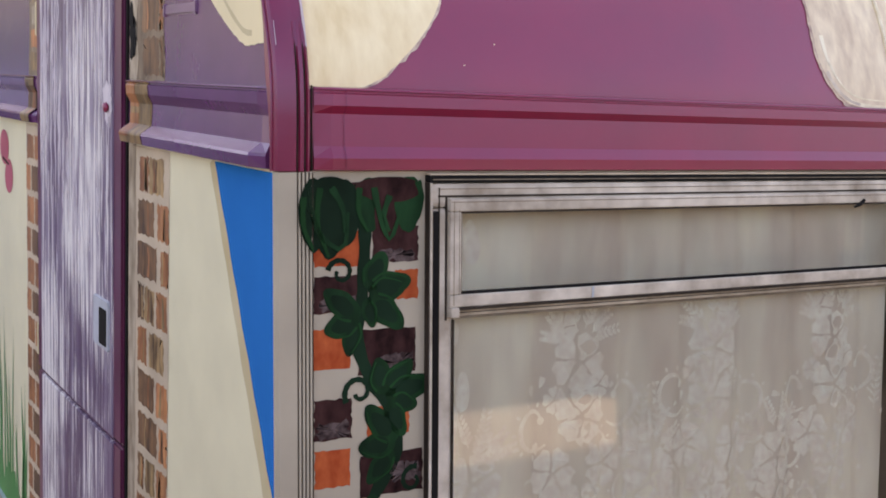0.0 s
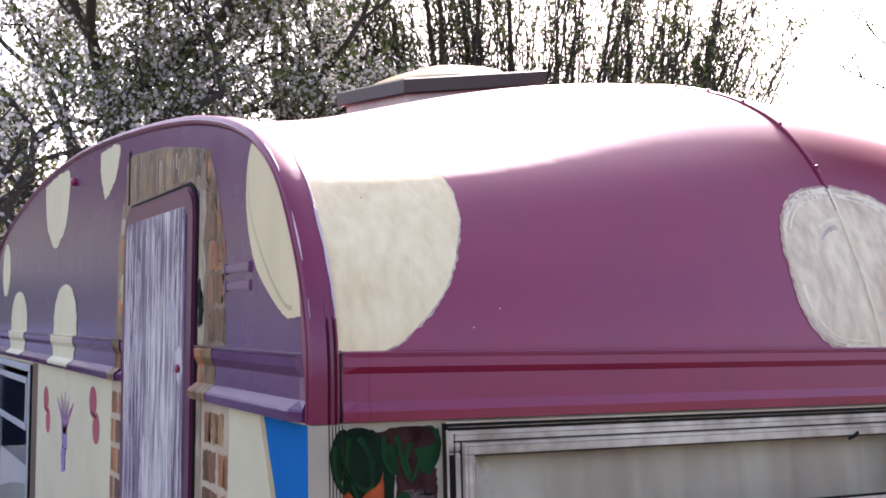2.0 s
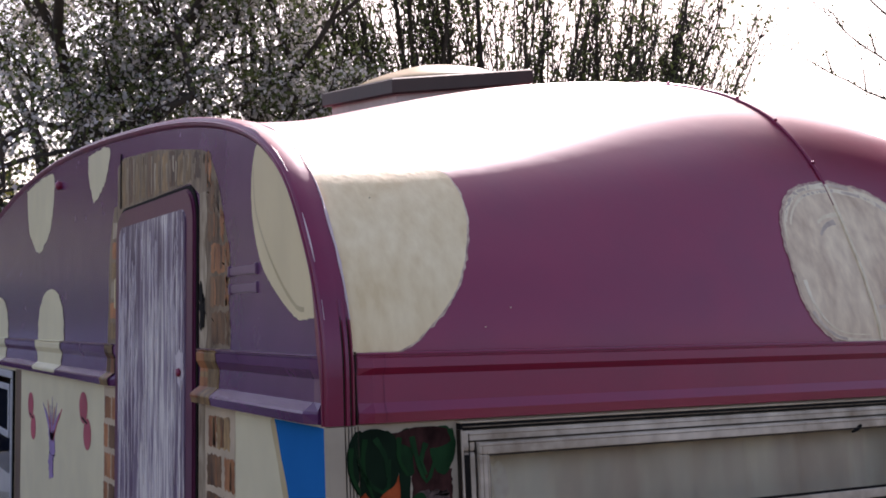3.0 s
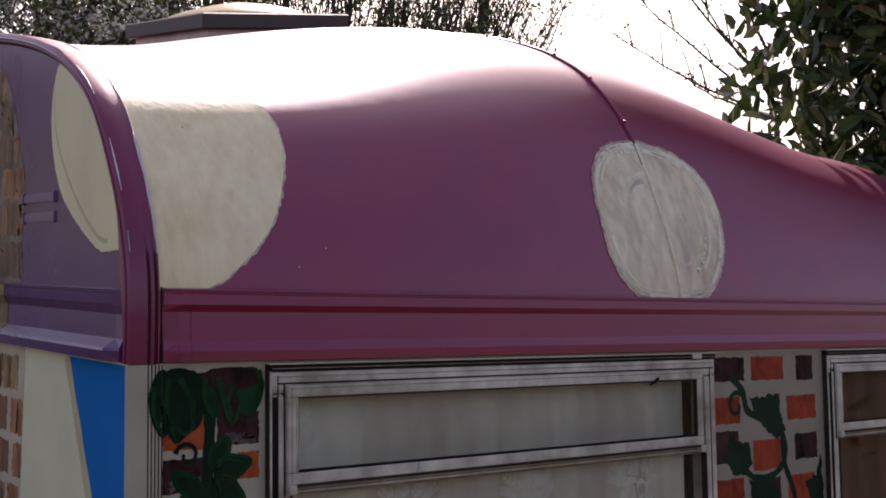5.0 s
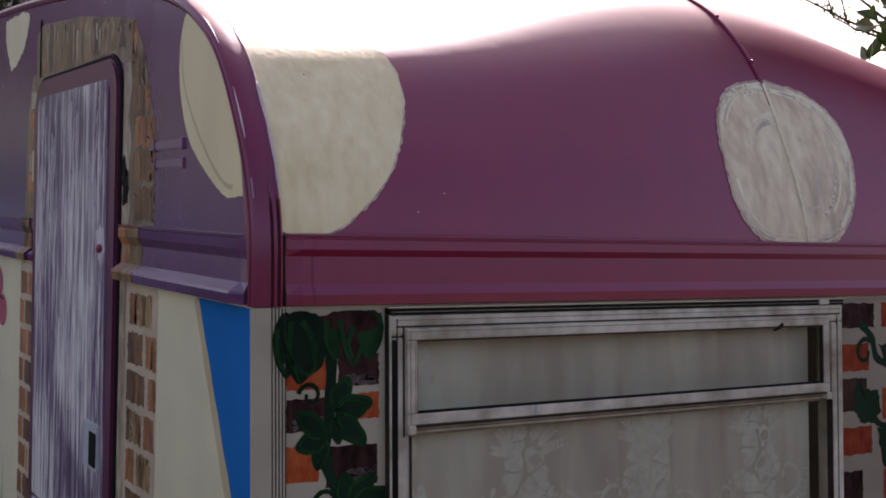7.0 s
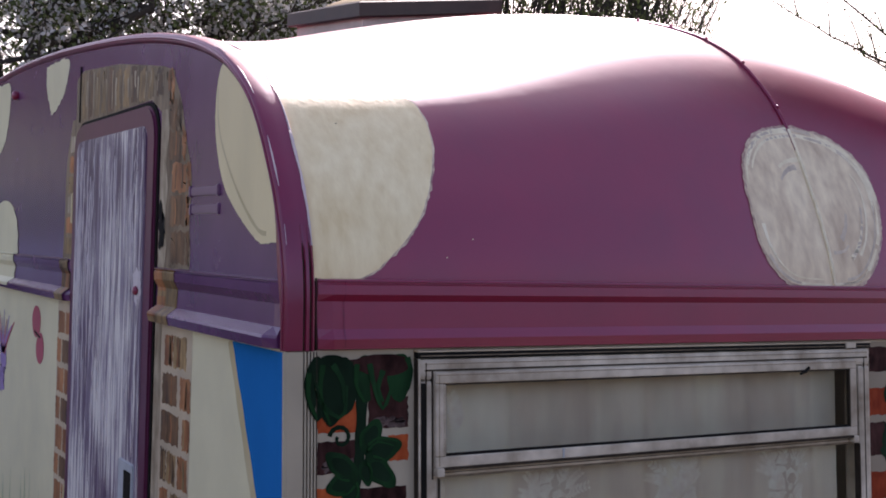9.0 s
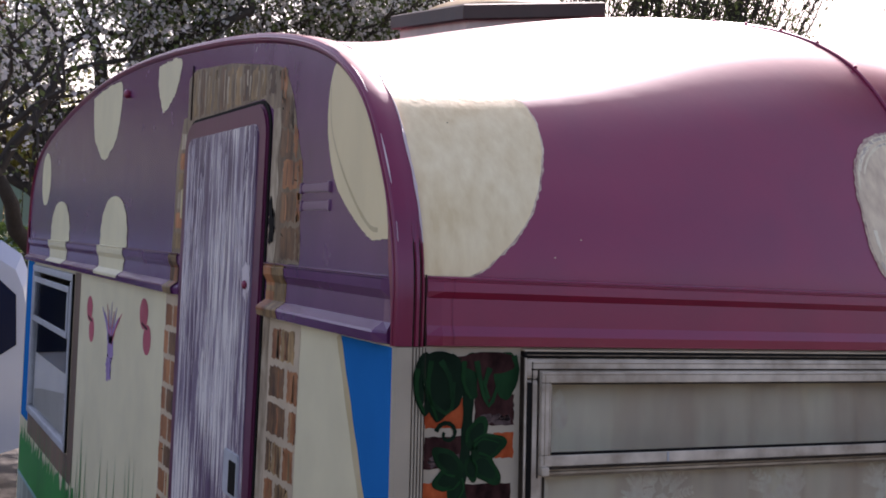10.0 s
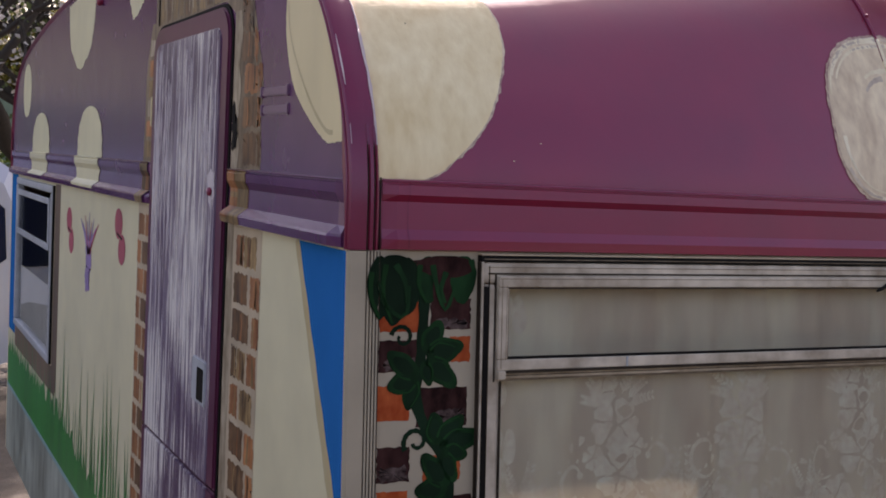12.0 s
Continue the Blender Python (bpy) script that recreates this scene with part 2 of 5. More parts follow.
def tube(points, radii, sides=6):
    bm = bmesh.new()
    tube_into(bm, points, radii, sides)
    return bm


def tube_into(bm, points, radii, sides=6):
    rings = []
    for i, p in enumerate(points):
        a, b = Vector(points[max(i - 1, 0)]), Vector(points[min(i + 1, len(points) - 1)])
        d = (b - a).normalized()
        u = d.cross(Vector((0.31, 0.77, 0.55))).normalized()
        w = d.cross(u)
        rings.append([bm.verts.new(Vector(p) + radii[i] * (u * math.cos(2 * math.pi * k / sides) + w * math.sin(2 * math.pi * k / sides))) for k in range(sides)])
    for a, b in zip(rings, rings[1:]):
        for k in range(sides):
            j = (k + 1) % sides
            bm.faces.new((a[k], a[j], b[j], b[k]))
    bm.faces.new(rings[-1])


rnd = random.Random(7)

# ---- the caravan's shape ----
BELT = 1.62          # lower edge of the belt moulding
LEAN = 0.0636        # the end wall leans back
WIDE, LONG, FOOT = 2.15, 4.08, 0.38
# outline of the side from the belt at the near end, over the roof, to the belt at the far end
OUTLINE = [(0.0, 1.62), (0.007, 1.73), (0.036, 1.82), (0.078, 1.893), (0.13, 1.962), (0.187, 2.011), (0.265, 2.055), (0.352, 2.086), (0.438, 2.108),
           (0.545, 2.129), (0.70, 2.152), (0.92, 2.176), (1.16, 2.196), (1.43, 2.215), (1.75, 2.230), (2.05, 2.236), (2.4, 2.232), (2.75, 2.215),
           (3.15, 2.18), (3.55, 2.13), (3.80, 2.075), (3.97, 1.99), (4.06, 1.85), (4.08, 1.62)]


def spline(points, n):
    """n points at even steps along a smooth line through the given ones."""
    out = []
    q = [points[0]] + list(points) + [points[-1]]
    for i in range(1, len(q) - 2):
        for k in range(24):
            t = k / 24
            out.append(tuple(0.5 * (2 * b + (c - a) * t + (2 * a - 5 * b + 4 * c - d) * t * t + (3 * b - a - 3 * c + d) * t ** 3)
                             for a, b, c, d in zip(q[i - 1], q[i], q[i + 1], q[i + 2])))
    out.append(tuple(points[-1]))
    far = [0.0]
    for a, b in zip(out, out[1:]):
        far.append(far[-1] + math.dist(a, b))
    res, j = [], 0
    for k in range(n):
        s = far[-1] * k / (n - 1)
        while j < len(far) - 2 and far[j + 1] < s:
            j += 1
        t = (s - far[j]) / max(far[j + 1] - far[j], 1e-9)
        res.append(tuple(a + (b - a) * t for a, b in zip(out[j], out[j + 1])))
    return res


NP = 321
EDGE = spline(OUTLINE, NP)
ARC = sum(math.dist(a, b) for a, b in zip(EDGE, EDGE[1:]))


def edge_at(s):
    k = min(max(s / ARC * (NP - 1), 0), NP - 1.001)
    i = int(k)
    return tuple(a + (b - a) * (k - i) for a, b in zip(EDGE[i], EDGE[i + 1]))


def top_at(y):
    """Height of the side's outline over y."""
    lower, upper = [p for p in EDGE if p[0] <= y], [p for p in EDGE if p[0] > y]
    if not lower:
        return BELT
    if not upper:
        return BELT
    a, b = lower[-1], upper[0]
    return a[1] + (b[1] - a[1]) * (y - a[0]) / max(b[0] - a[0], 1e-9)


def crown(x, z):
    """How far the roof skin rises over the side's outline: a soft bulge towards the middle, growing with height."""
    v = 0.185 * max((z - 1.80) / 0.35, 0) ** 1.6
    if v < 1e-6:
        return 0.0
    v = (v ** -6 + 0.19 ** -6) ** (-1 / 6)
    u = abs((x - WIDE / 2) / (WIDE / 2))
    return v * (0.1 * (1 - u ** 1.7) + 0.9 * (0.5 + 0.5 * math.cos(math.pi * u)) ** 1.1)


def skin(x, s, lift=0.0):
    """A point on the roof skin: x across, s along the outline from the belt."""
    y, z = edge_at(s)
    if lift:
        e = 0.01
        a, b, c = Vector(skin(x, s)), Vector(skin(x + e, s)), Vector(skin(x, s + e))
        return tuple(a + (b - a).cross(c - a).normalized() * lift)
    return (x, y, z + crown(x, z))


def end_wall(x, z, lift=0.0):
    """A point on the leaning end wall below the belt."""
    return (x, LEAN * (z - BELT) - lift, z)


caravan = tagged(new("caravan"), "plum and cream hand-painted caravan with murals, parked on the drive", "caravan")
BODY = caravan

# roof skin
nx = 41
rows = [[skin(WIDE * i / (nx - 1), ARC * k / (NP - 1)) for i in range(nx)] for k in range(NP)]
roof = part("roof", sheet(rows), PLUM, BODY, "glossy plum roof skin", True)
sol = roof.modifiers.new("thick", "SOLIDIFY")
sol.thickness, sol.offset = 0.02, -1


def wall_pieces(name, cells, mat, label, point, depth, into):
    """One wall with its openings left out: cells are (u0, u1, low, high) with low and high as numbers or functions of u."""
    bm = bmesh.new()
    for u0, u1, low, high in cells:
        k = max(2, int(abs(u1 - u0) / 0.04) + 1)
        us = [u0 + (u1 - u0) * i / (k - 1) for i in range(k)]
        grid = []
        for u in us:
            a = low(u) if callable(low) else low
            b = high(u) if callable(high) else high
            grid.append([(bm.verts.new(point(u, a, 0)), bm.verts.new(point(u, b, 0)), bm.verts.new(point(u, b, depth)), bm.verts.new(point(u, a, depth)))])
        for g, h in zip(grid, grid[1:]):
            a, b = g[0], h[0]
            for i in range(4):
                j = (i + 1) % 4
                bm.faces.new((a[i], b[i], b[j], a[j]))
        bm.faces.new(grid[0][0])
        bm.faces.new(grid[-1][0][::-1])
    bmesh.ops.recalc_face_normals(bm, faces=bm.faces)
    return part(name, bm, mat, into, label)


DOOR = (0.635, 1.235, 0.45, 2.02)     # y0, y1, z0, z1 of the door opening
FWIN = (2.78, 3.79, 0.99, 1.60)        # window in the side wall
side_point = lambda u, z, d: (d, u, z)
wall_pieces("corner_side_wall", [(0.002, DOOR[0], FOOT, BELT)], PALE, "pale cream side wall between door and corner",
            lambda u, z, d: (d, u + LEAN * (z - BELT) * (1 - u / DOOR[0]), z), 0.03, BODY)
wall_pieces("side_wall", [(DOOR[1], FWIN[0], FOOT, BELT), (FWIN[0], FWIN[1], FOOT, FWIN[2]), (FWIN[0], FWIN[1], FWIN[3], BELT),
                          (FWIN[1], LONG - 0.004, FOOT, BELT), (DOOR[0], DOOR[1], FOOT, DOOR[2])], PALE, "pale cream side wall below the belt", side_point, 0.03, BODY)
wall_pieces("upper_side_wall", [(0.012, DOOR[0], BELT, lambda y: top_at(y) - 0.003), (DOOR[0], DOOR[1], DOOR[3], lambda y: top_at(y) - 0.003), (DOOR[1], LONG - 0.012, BELT, lambda y: top_at(y) - 0.003)],
            VIOLET, "violet side wall above the belt", side_point, 0.03, BODY)
WIN = (0.206, 1.175, 0.90, 1.612)
WIN2 = (1.545, 2.02, 0.90, 1.612)
end_point = lambda u, z, d: end_wall(u, z, -d)
wall_pieces("end_wall", [(0.004, WIN[0], FOOT, BELT), (WIN[0], WIN[1], FOOT, WIN[2]), (WIN[0], WIN[1], WIN[3], BELT), (WIN[1], WIN2[0], FOOT, BELT),
                         (WIN2[0], WIN2[1], FOOT, WIN2[2]), (WIN2[0], WIN2[1], WIN2[3], BELT), (WIN2[1], WIDE, FOOT, BELT)], GREY, "warm grey end wall", end_point, 0.03, BODY)
wall_pieces("far_side_wall", [(0.004, LONG - 0.004, FOOT, lambda y: max(top_at(y) - 0.003, BELT))], PALE, "", lambda u, z, d: (WIDE - 0.002 - d, u, z), 0.03, BODY)
wall_pieces("far_end_wall", [(0.03, WIDE - 0.03, FOOT, BELT)], PALE, "", lambda u, z, d: (u, LONG - d, z), 0.03, BODY)
part("caravan_floor", box((0.03, 0.03, FOOT), (WIDE - 0.03, LONG - 0.03, FOOT + 0.03)), DARK, BODY)
for py in (0.3, 3.8):
    for px_ in (0.25, WIDE - 0.25):
        part("corner_leg", tube([(px_, py, 0.0), (px_, py, FOOT)], [0.04, 0.03], 8), STEEL, BODY)
wheel = part("wheel", sweep([(x, 2.3, 0.31) for x in (0.14, 0.16, 0.30, 0.32)], lambda i, p: [(p[0], p[1] + r * math.cos(a), p[2] + r * math.sin(a)) for r in [0.27 if i in (0, 3) else 0.31] for a in [2 * math.pi * k / 24 for k in range(24)]]), RUBBER, BODY, "", True)
wheel2 = part("wheel", sweep([(x, 2.3, 0.31) for x in (1.83, 1.85, 1.99, 2.01)], lambda i, p: [(p[0], p[1] + r * math.cos(a), p[2] + r * math.sin(a)) for r in [0.27 if i in (0, 3) else 0.31] for a in [2 * math.pi * k / 24 for k in range(24)]]), RUBBER, BODY, "", True)


# belt mouldings
def proud(z, cut):
    for (a, p), (b, q) in zip(cut, cut[1:]):
        if a <= z <= b:
            return p + (q - p) * (z - a) / max(b - a, 1e-9)
    return 0.0


def moulding(name, cut, a, b, place, parent, mat=PLUM):
    """cut: (height, proud) pairs; run from a to b with slanted ends."""
    path = [a, a + 0.022, b - 0.014, b]
    def section(i, u):
        f = 0.35 if i in (0, 3) else 1.0
        return [place(u, z, p * f) for z, p in cut] + [place(u, cut[-1][0], -0.004), place(u, cut[0][0], -0.004)]
    return part(name, sweep(path, section), mat, parent)


CUT = [(1.6205, 0.0), (1.622, 0.019), (1.636, 0.022), (1.640, 0.020), (1.6515, 0.004), (1.684, 0.003), (1.6975, 0.010), (1.712, 0.011), (1.7135, 0.0085), (1.7150, 0.0085), (1.7165, 0.012), (1.7185, 0.0115), (1.719, 0.0)]
side_out = lambda u, z, p: (-p, u, z)
moulding("belt_moulding", CUT, 0.018, 0.604, side_out, BODY, VIOLET)
moulding("belt_moulding", CUT, 1.249, LONG - 0.05, side_out, BODY, VIOLET)
CUT2 = [(1.6205, 0.0), (1.622, 0.010), (1.636, 0.012), (1.650, 0.0055), (1.689, 0.0045), (1.699, 0.0115), (1.713, 0.011), (1.7145, 0.0085), (1.7165, 0.0085), (1.718, 0.0115), (1.720, 0.011), (1.7215, 0.0)]
end_out = lambda u, z, p: (u, 0.0636 * (z - BELT) - p, z)
moulding("belt_moulding", CUT2, 0.046, WIDE - 0.03, end_out, BODY)
part("belt_joint", sheet([[end_out(u, z, proud(z, CUT2) + 0.0006) for u in (0.0845, 0.0862)] for z in [1.6215 + 0.002 * i for i in range(49)]]), TRIM, BODY)


# edge trim over the side's outline and down the corner
def trim_section(i, q):
    (y, z), (ny, nz) = q
    flange = -0.006 - 0.013 * math.exp(-((z - 1.74) / 0.06) ** 2)
    g = 0.008 - 0.003 * min(max((1.80 - z) / 0.06, 0), 1)
    pts = [(-0.006, flange), (-0.006, -0.002), (-0.005, 0.003), (-0.0025, 0.0065), (0.002, 0.008), (0.021, 0.008), (0.0225, g), (0.0245, g), (0.026, 0.008), (0.031, 0.008), (0.0325, g), (0.0345, g), (0.036, 0.008), (0.039, 0.006), (0.039, -0.012), (0.0, -0.012)]
    return [(x, y + ny * d, z + nz * d) for x, d in pts]


path = []
for i in range(0, NP, 2):
    a, b = EDGE[max(i - 2, 0)], EDGE[min(i + 1, NP - 1)]
    t = Vector((b[0] - a[0], b[1] - a[1])).normalized()
    path.append((EDGE[i], (-t.y, t.x)))
trim = sweep(path, trim_section)
for e in trim.edges:
    e.smooth = e.calc_face_angle(0) < 0.35
part("edge_trim", trim, TRIM, BODY, "plum edge trim along the roofline", True)
for x in (0.0235, 0.0335):
    bead = [(x, y + ny * 0.0056, z + nz * 0.0056) for (y, z), (ny, nz) in path[:9]]
    part("trim_groove", tube(bead, [0.0011] * len(bead), 5), GRIME_SHADE, BODY, "", True)
bead = [(-0.0062, y + ny * -0.002, z + nz * -0.002) for (y, z), (ny, nz) in path]
part("trim_bead", tube(bead, [0.0022] * len(bead), 5), TRIM, BODY, "", True)
# dark bead drawn in place of the shadow gap below the trim
bead = [(-0.0012, y - ny * 0.0078, z - nz * 0.0078) for (y, z), (ny, nz) in path[12:-8]]
part("trim_joint", tube(bead, [0.0026] * len(bead), 5), GRIME_SHADE, BODY, "dark bead for the shadow gap under the edge trim", True)


# pale streaks paint both worn edges and bright glints along the trim
WORN_GLINT = paint("pale worn and glinting trim paint", (0.62, 0.52, 0.52), 0.4)
worn = random.Random(31)
for k in range(44):
    # worn and glinting most at the two bends, and along the edge beside the cream spot
    i = worn.choice(range(3, 46)) if k % 3 else worn.choice(range(5, 16))
    n = worn.randint(2, 5)
    x0, d = worn.choice(((0.0378, 0.0072), (0.0378, 0.0072), (0.0365, 0.0084), (-0.0008, 0.0074)))
    a = [(x0 + worn.uniform(-0.0016, 0.0016) * (x0 > 0), y + ny * d, z + nz * d) for (y, z), (ny, nz) in path[i:i + n]]
    part("worn_streak", tube(a, [0.0005] + [worn.uniform(0.0006, 0.0016) for _ in a[2:]] + [0.0004], 5), WORN_GLINT, BODY, "", True)
for i, n in ((5, 8), (14, 4), (19, 6)):
    a = [(0.0372 + worn.uniform(-0.001, 0.001), y + ny * 0.0072, z + nz * 0.0072) for (y, z), (ny, nz) in path[i:i + n]]
    part("worn_streak", tube(a, [0.0008] + [worn.uniform(0.0010, 0.0020) for _ in a[2:]] + [0.0008], 5), WORN_GLINT, BODY, "", True)


def corner_section(i, z):
    y = LEAN * (z - BELT)
    pts = [(-0.004, 0.004), (-0.004, -0.003), (-0.001, -0.007)]
    for x in (0.0235, 0.0285, 0.0335, 0.0385):
        pts += [(x - 0.0012, -0.007), (x - 0.0006, -0.003), (x + 0.0006, -0.003), (x + 0.0012, -0.007)]
    return [(x, y + d, z) for x, d in pts + [(0.042, -0.007), (0.043, 0.004)]]


part("corner_trim", sweep([FOOT, BELT - 0.001], corner_section), GREY, BODY, "warm grey corner trim with grooves")
for x, top in ((0.0235, 1.6185), (0.0285, 1.6185), (0.0335, 1.6185), (0.0385, 1.6185), (0.0435, 1.6185)):
    part("groove", sweep([FOOT, top], lambda i, z: [(x - 0.0007, LEAN * (z - BELT) - 0.0058, z), (x + 0.0007, LEAN * (z - BELT) - 0.0058, z), (x + 0.0007, LEAN * (z - BELT) - 0.002, z), (x - 0.0007, LEAN * (z - BELT) - 0.002, z)]), GRIME_SHADE, BODY)
part("groove", sweep([1.6205, 1.722], lambda i, z: [(0.0427, LEAN * (z - BELT) - 0.0050, z), (0.0437, LEAN * (z - BELT) - 0.0050, z), (0.0437, LEAN * (z - BELT) + 0.002, z), (0.0427, LEAN * (z - BELT) + 0.002, z)]), GRIME_SHADE, BODY)

# seam over the middle of the roof
mid = WIDE / 2 + 0.018
seam = [skin(mid, 0.342 + (ARC - 0.6) * i / 120, 0.002) for i in range(121)]
part("roof_seam", tube(seam, [0.0038] * len(seam), 6), PLUM, BODY, "plum seam strip over the roof", True)
for k in range(8):
    s = 0.42 + 0.115 * k
    p = Vector(skin(mid, s, 0.006))
    bm = bmesh.new()
    bmesh.ops.create_icosphere(bm, subdivisions=2, radius=0.004)
    bmesh.ops.translate(bm, verts=bm.verts, vec=p)
    part("rivet", bm, PLUM, BODY, "", True)

# roof vent, its lid tilted with the roof
def tilted(bm):
    for v in bm.verts:
        v.co.z += 0.150 * (v.co.x - 1.01) + 0.09 * (v.co.y - 1.645) + 0.004
    return bm


vent = part("roof_vent", tilted(box((0.80, 1.415, 2.25), (1.22, 1.875, 2.458), 0.008)), VENT_BASE, BODY, "dusty pink roof vent with brown rim")
part("vent_rim", tilted(sweep([2.446, 2.450, 2.487, 2.491], lambda i, z: [(1.01 + sx * (0.232 if i in (1, 2) else 0.226), 1.645 + sy * (0.252 if i in (1, 2) else 0.246), z) for sx, sy in ((-1, -1), (1, -1), (1, 1), (-1, 1))])), VENT_RIM, vent, "dark brown overhanging rim")
bm = bmesh.new()
bmesh.ops.create_uvsphere(bm, u_segments=32, v_segments=16, radius=1)
for v in list(bm.verts):
    if v.co.z < -0.02:
        bm.verts.remove(v)
for v in bm.verts:
    x, y = v.co.x, v.co.y
    v.co = Vector((1.01 + x * 0.205, 1.645 + y * 0.225, 2.489 + 0.052 * max(v.co.z, 0) ** 1.1 * (1 - 0.35 * max(abs(x), abs(y)))))
part("dome", tilted(bm), VENT_DOME, vent, "yellowed plastic dome", True)

# ---- painted spots on the end's roof skin ----
def blob_rings(cx, cy, rx, ry, fn=None, rings=7, n=40, rough=0.025, seed=1, power=2.0, lo=None):
    r0 = random.Random(seed)
    ph = [r0.uniform(0, 6.28) for _ in range(6)]
    out = [[(cx, cy)] * n]
    for k in range(1, rings + 1):
        row = []
        for i in range(n):
            a = 2 * math.pi * i / n
            c, s = math.cos(a), math.sin(a)
            r = (abs(c) ** power + abs(s) ** power) ** (-1 / power)
            r *= 1 + rough * (math.sin(2 * a + ph[0]) + 0.6 * math.sin(3 * a + ph[1]) + 0.4 * math.sin(7 * a + ph[2]) + 0.25 * math.sin(13 * a + ph[3]))
            f = k / rings
            row.append((cx + rx * c * r * f, cy + ry * s * r * f))
        out.append(row)
    if fn:
        out = [[fn(*p) for p in row] for row in out]
    return out


def patch(name, rings, place, mat, parent, label="", smooth=True):
    bm = bmesh.new()
    c = bm.verts.new(place(*rings[0][0]))
    last = None
    for row in rings[1:]:
        vs = [bm.verts.new(place(*p)) for p in row]
        n = len(vs)
        for i in range(n):
            j = (i + 1) % n
            if last is None:
                bm.faces.new((c, vs[i], vs[j]))
            else:
                bm.faces.new((last[i], vs[i], vs[j], last[j]))
        last = vs
    return part(name, bm, mat, parent, label, smooth)



on_roof = lambda x, s: skin(x, s, 0.0020)


def on_side(lift=0.002, belt=False):
    return lambda y, z: (-lift * (0.6 if belt else 0.3) - (proud(z, CUT) if belt else 0), y, z)


def on_end(lift=0.002):
    return lambda x, z: end_wall(x, z, lift * 0.3)


def shape_rings(points, rings=3, wobble=0.003, steps=6, seed=1, smooth=False):
    """Rings filling an outline given by a few corners, its edges roughened like brushwork."""
    r0 = random.Random(seed)
    cx, cy = sum(p[0] for p in points) / len(points), sum(p[1] for p in points) / len(points)
    rim = []
    if smooth:
        m = len(points) * steps
        points, steps = spline(list(points) + [points[0]], m + 1)[:-1], 1
    for a, b in zip(points, points[1:] + points[:1]):
        for k in range(steps):
            t = k / steps
            rim.append((a[0] + (b[0] - a[0]) * t + r0.uniform(-wobble, wobble), a[1] + (b[1] - a[1]) * t + r0.uniform(-wobble, wobble)))
    return [[(cx, cy)] * len(rim)] + [[(cx + (x - cx) * k / rings, cy + (y - cy) * k / rings) for x, y in rim] for k in range(1, rings + 1)]


def ribbon(name, points, width, place, mat, parent, label="", taper=1.0, n=24):
    pts = spline(points, n)
    a, b = [], []
    for i, p in enumerate(pts):
        q, r = pts[max(i - 1, 0)], pts[min(i + 1, n - 1)]
        d = Vector((r[0] - q[0], r[1] - q[1])).normalized()
        w = width * (1 + (taper - 1) * i / (n - 1)) / 2 * (1 + 0.12 * math.sin(i * 1.7))
        a.append(place(p[0] - d.y * w, p[1] + d.x * w))
        b.append(place(p[0] + d.y * w, p[1] - d.x * w))
    return part(name, sheet([a, b]), mat, parent, label)


# ---- spots ----
thin_roof = lambda x, s: skin(x, s, 0.0012)
def grown(points, by):
    """The outline pushed out from its middle."""
    cx, cy = sum(p[0] for p in points) / len(points), sum(p[1] for p in points) / len(points)
    out = []
    for x, y in points:
        d = math.hypot(x - cx, y - cy)
        out.append((max(cx + (x - cx) * (1 + by / d), 0.040), cy + (y - cy) * (1 + by / d)))
    return out


NEAR_SPOT = [(0.040, 0.101), (0.115, 0.103), (0.163, 0.133), (0.217, 0.188), (0.257, 0.262), (0.280, 0.336), (0.280, 0.395), (0.265, 0.426), (0.20, 0.436), (0.12, 0.436), (0.040, 0.436)]
SEAM_SPOT = [(1.108, 0.383), (1.008, 0.367), (0.945, 0.319), (0.925, 0.241), (0.931, 0.159), (0.977, 0.108), (1.066, 0.098), (1.164, 0.104), (1.222, 0.154), (1.257, 0.212), (1.277, 0.286), (1.258, 0.337), (1.195, 0.371)]
patch("dry_edge", shape_rings(grown(NEAR_SPOT, 0.004), 14, 0.0016, 12, 9, True), thin_roof, DRY, BODY)
patch("dry_edge", shape_rings(grown(SEAM_SPOT, 0.005), 14, 0.0018, 12, 6, True), thin_roof, DRY, BODY)
patch("painted_spot", shape_rings(NEAR_SPOT, 14, 0.0008, 8, 1, True), on_roof, BRUSHED, BODY, "cream painted spot with brush marks")
seam_spot = patch("painted_spot", shape_rings(SEAM_SPOT, 14, 0.0008, 8, 5, True), on_roof, THIN, BODY, "thinly painted cream spot over the seam")
bare = [skin(mid, 0.103 + 0.275 * i / 24, 0.0035) for i in range(25)]
part("painted_seam", tube(bare, [0.0034] * 25, 6), STROKE, BODY, "", True)
# thicker brush strokes that follow the spots' rims
strokes_at = random.Random(12)
for outline, count, parent in ((SEAM_SPOT, 34, seam_spot),):
    cx, cy = sum(p[0] for p in outline) / len(outline), sum(p[1] for p in outline) / len(outline)
    ring = spline(list(outline) + [outline[0]], 90)
    for k in range(count):
        i, n = strokes_at.randrange(0, 88), strokes_at.randint(6, 20)
        f = strokes_at.choice((0.97, 0.95, 0.90, strokes_at.uniform(0.35, 0.9)))
        pts = [(cx + (ring[(i + q) % 89][0] - cx) * f, cy + (ring[(i + q) % 89][1] - cy) * f) for q in range(n)]
        ribbon("brush_stroke", pts, strokes_at.uniform(0.004, 0.011), lambda x, q: skin(x, max(q, 0.1), 0.0024), STROKE if k % 3 else STROKE_GREY, parent, "", 0.5, 14)
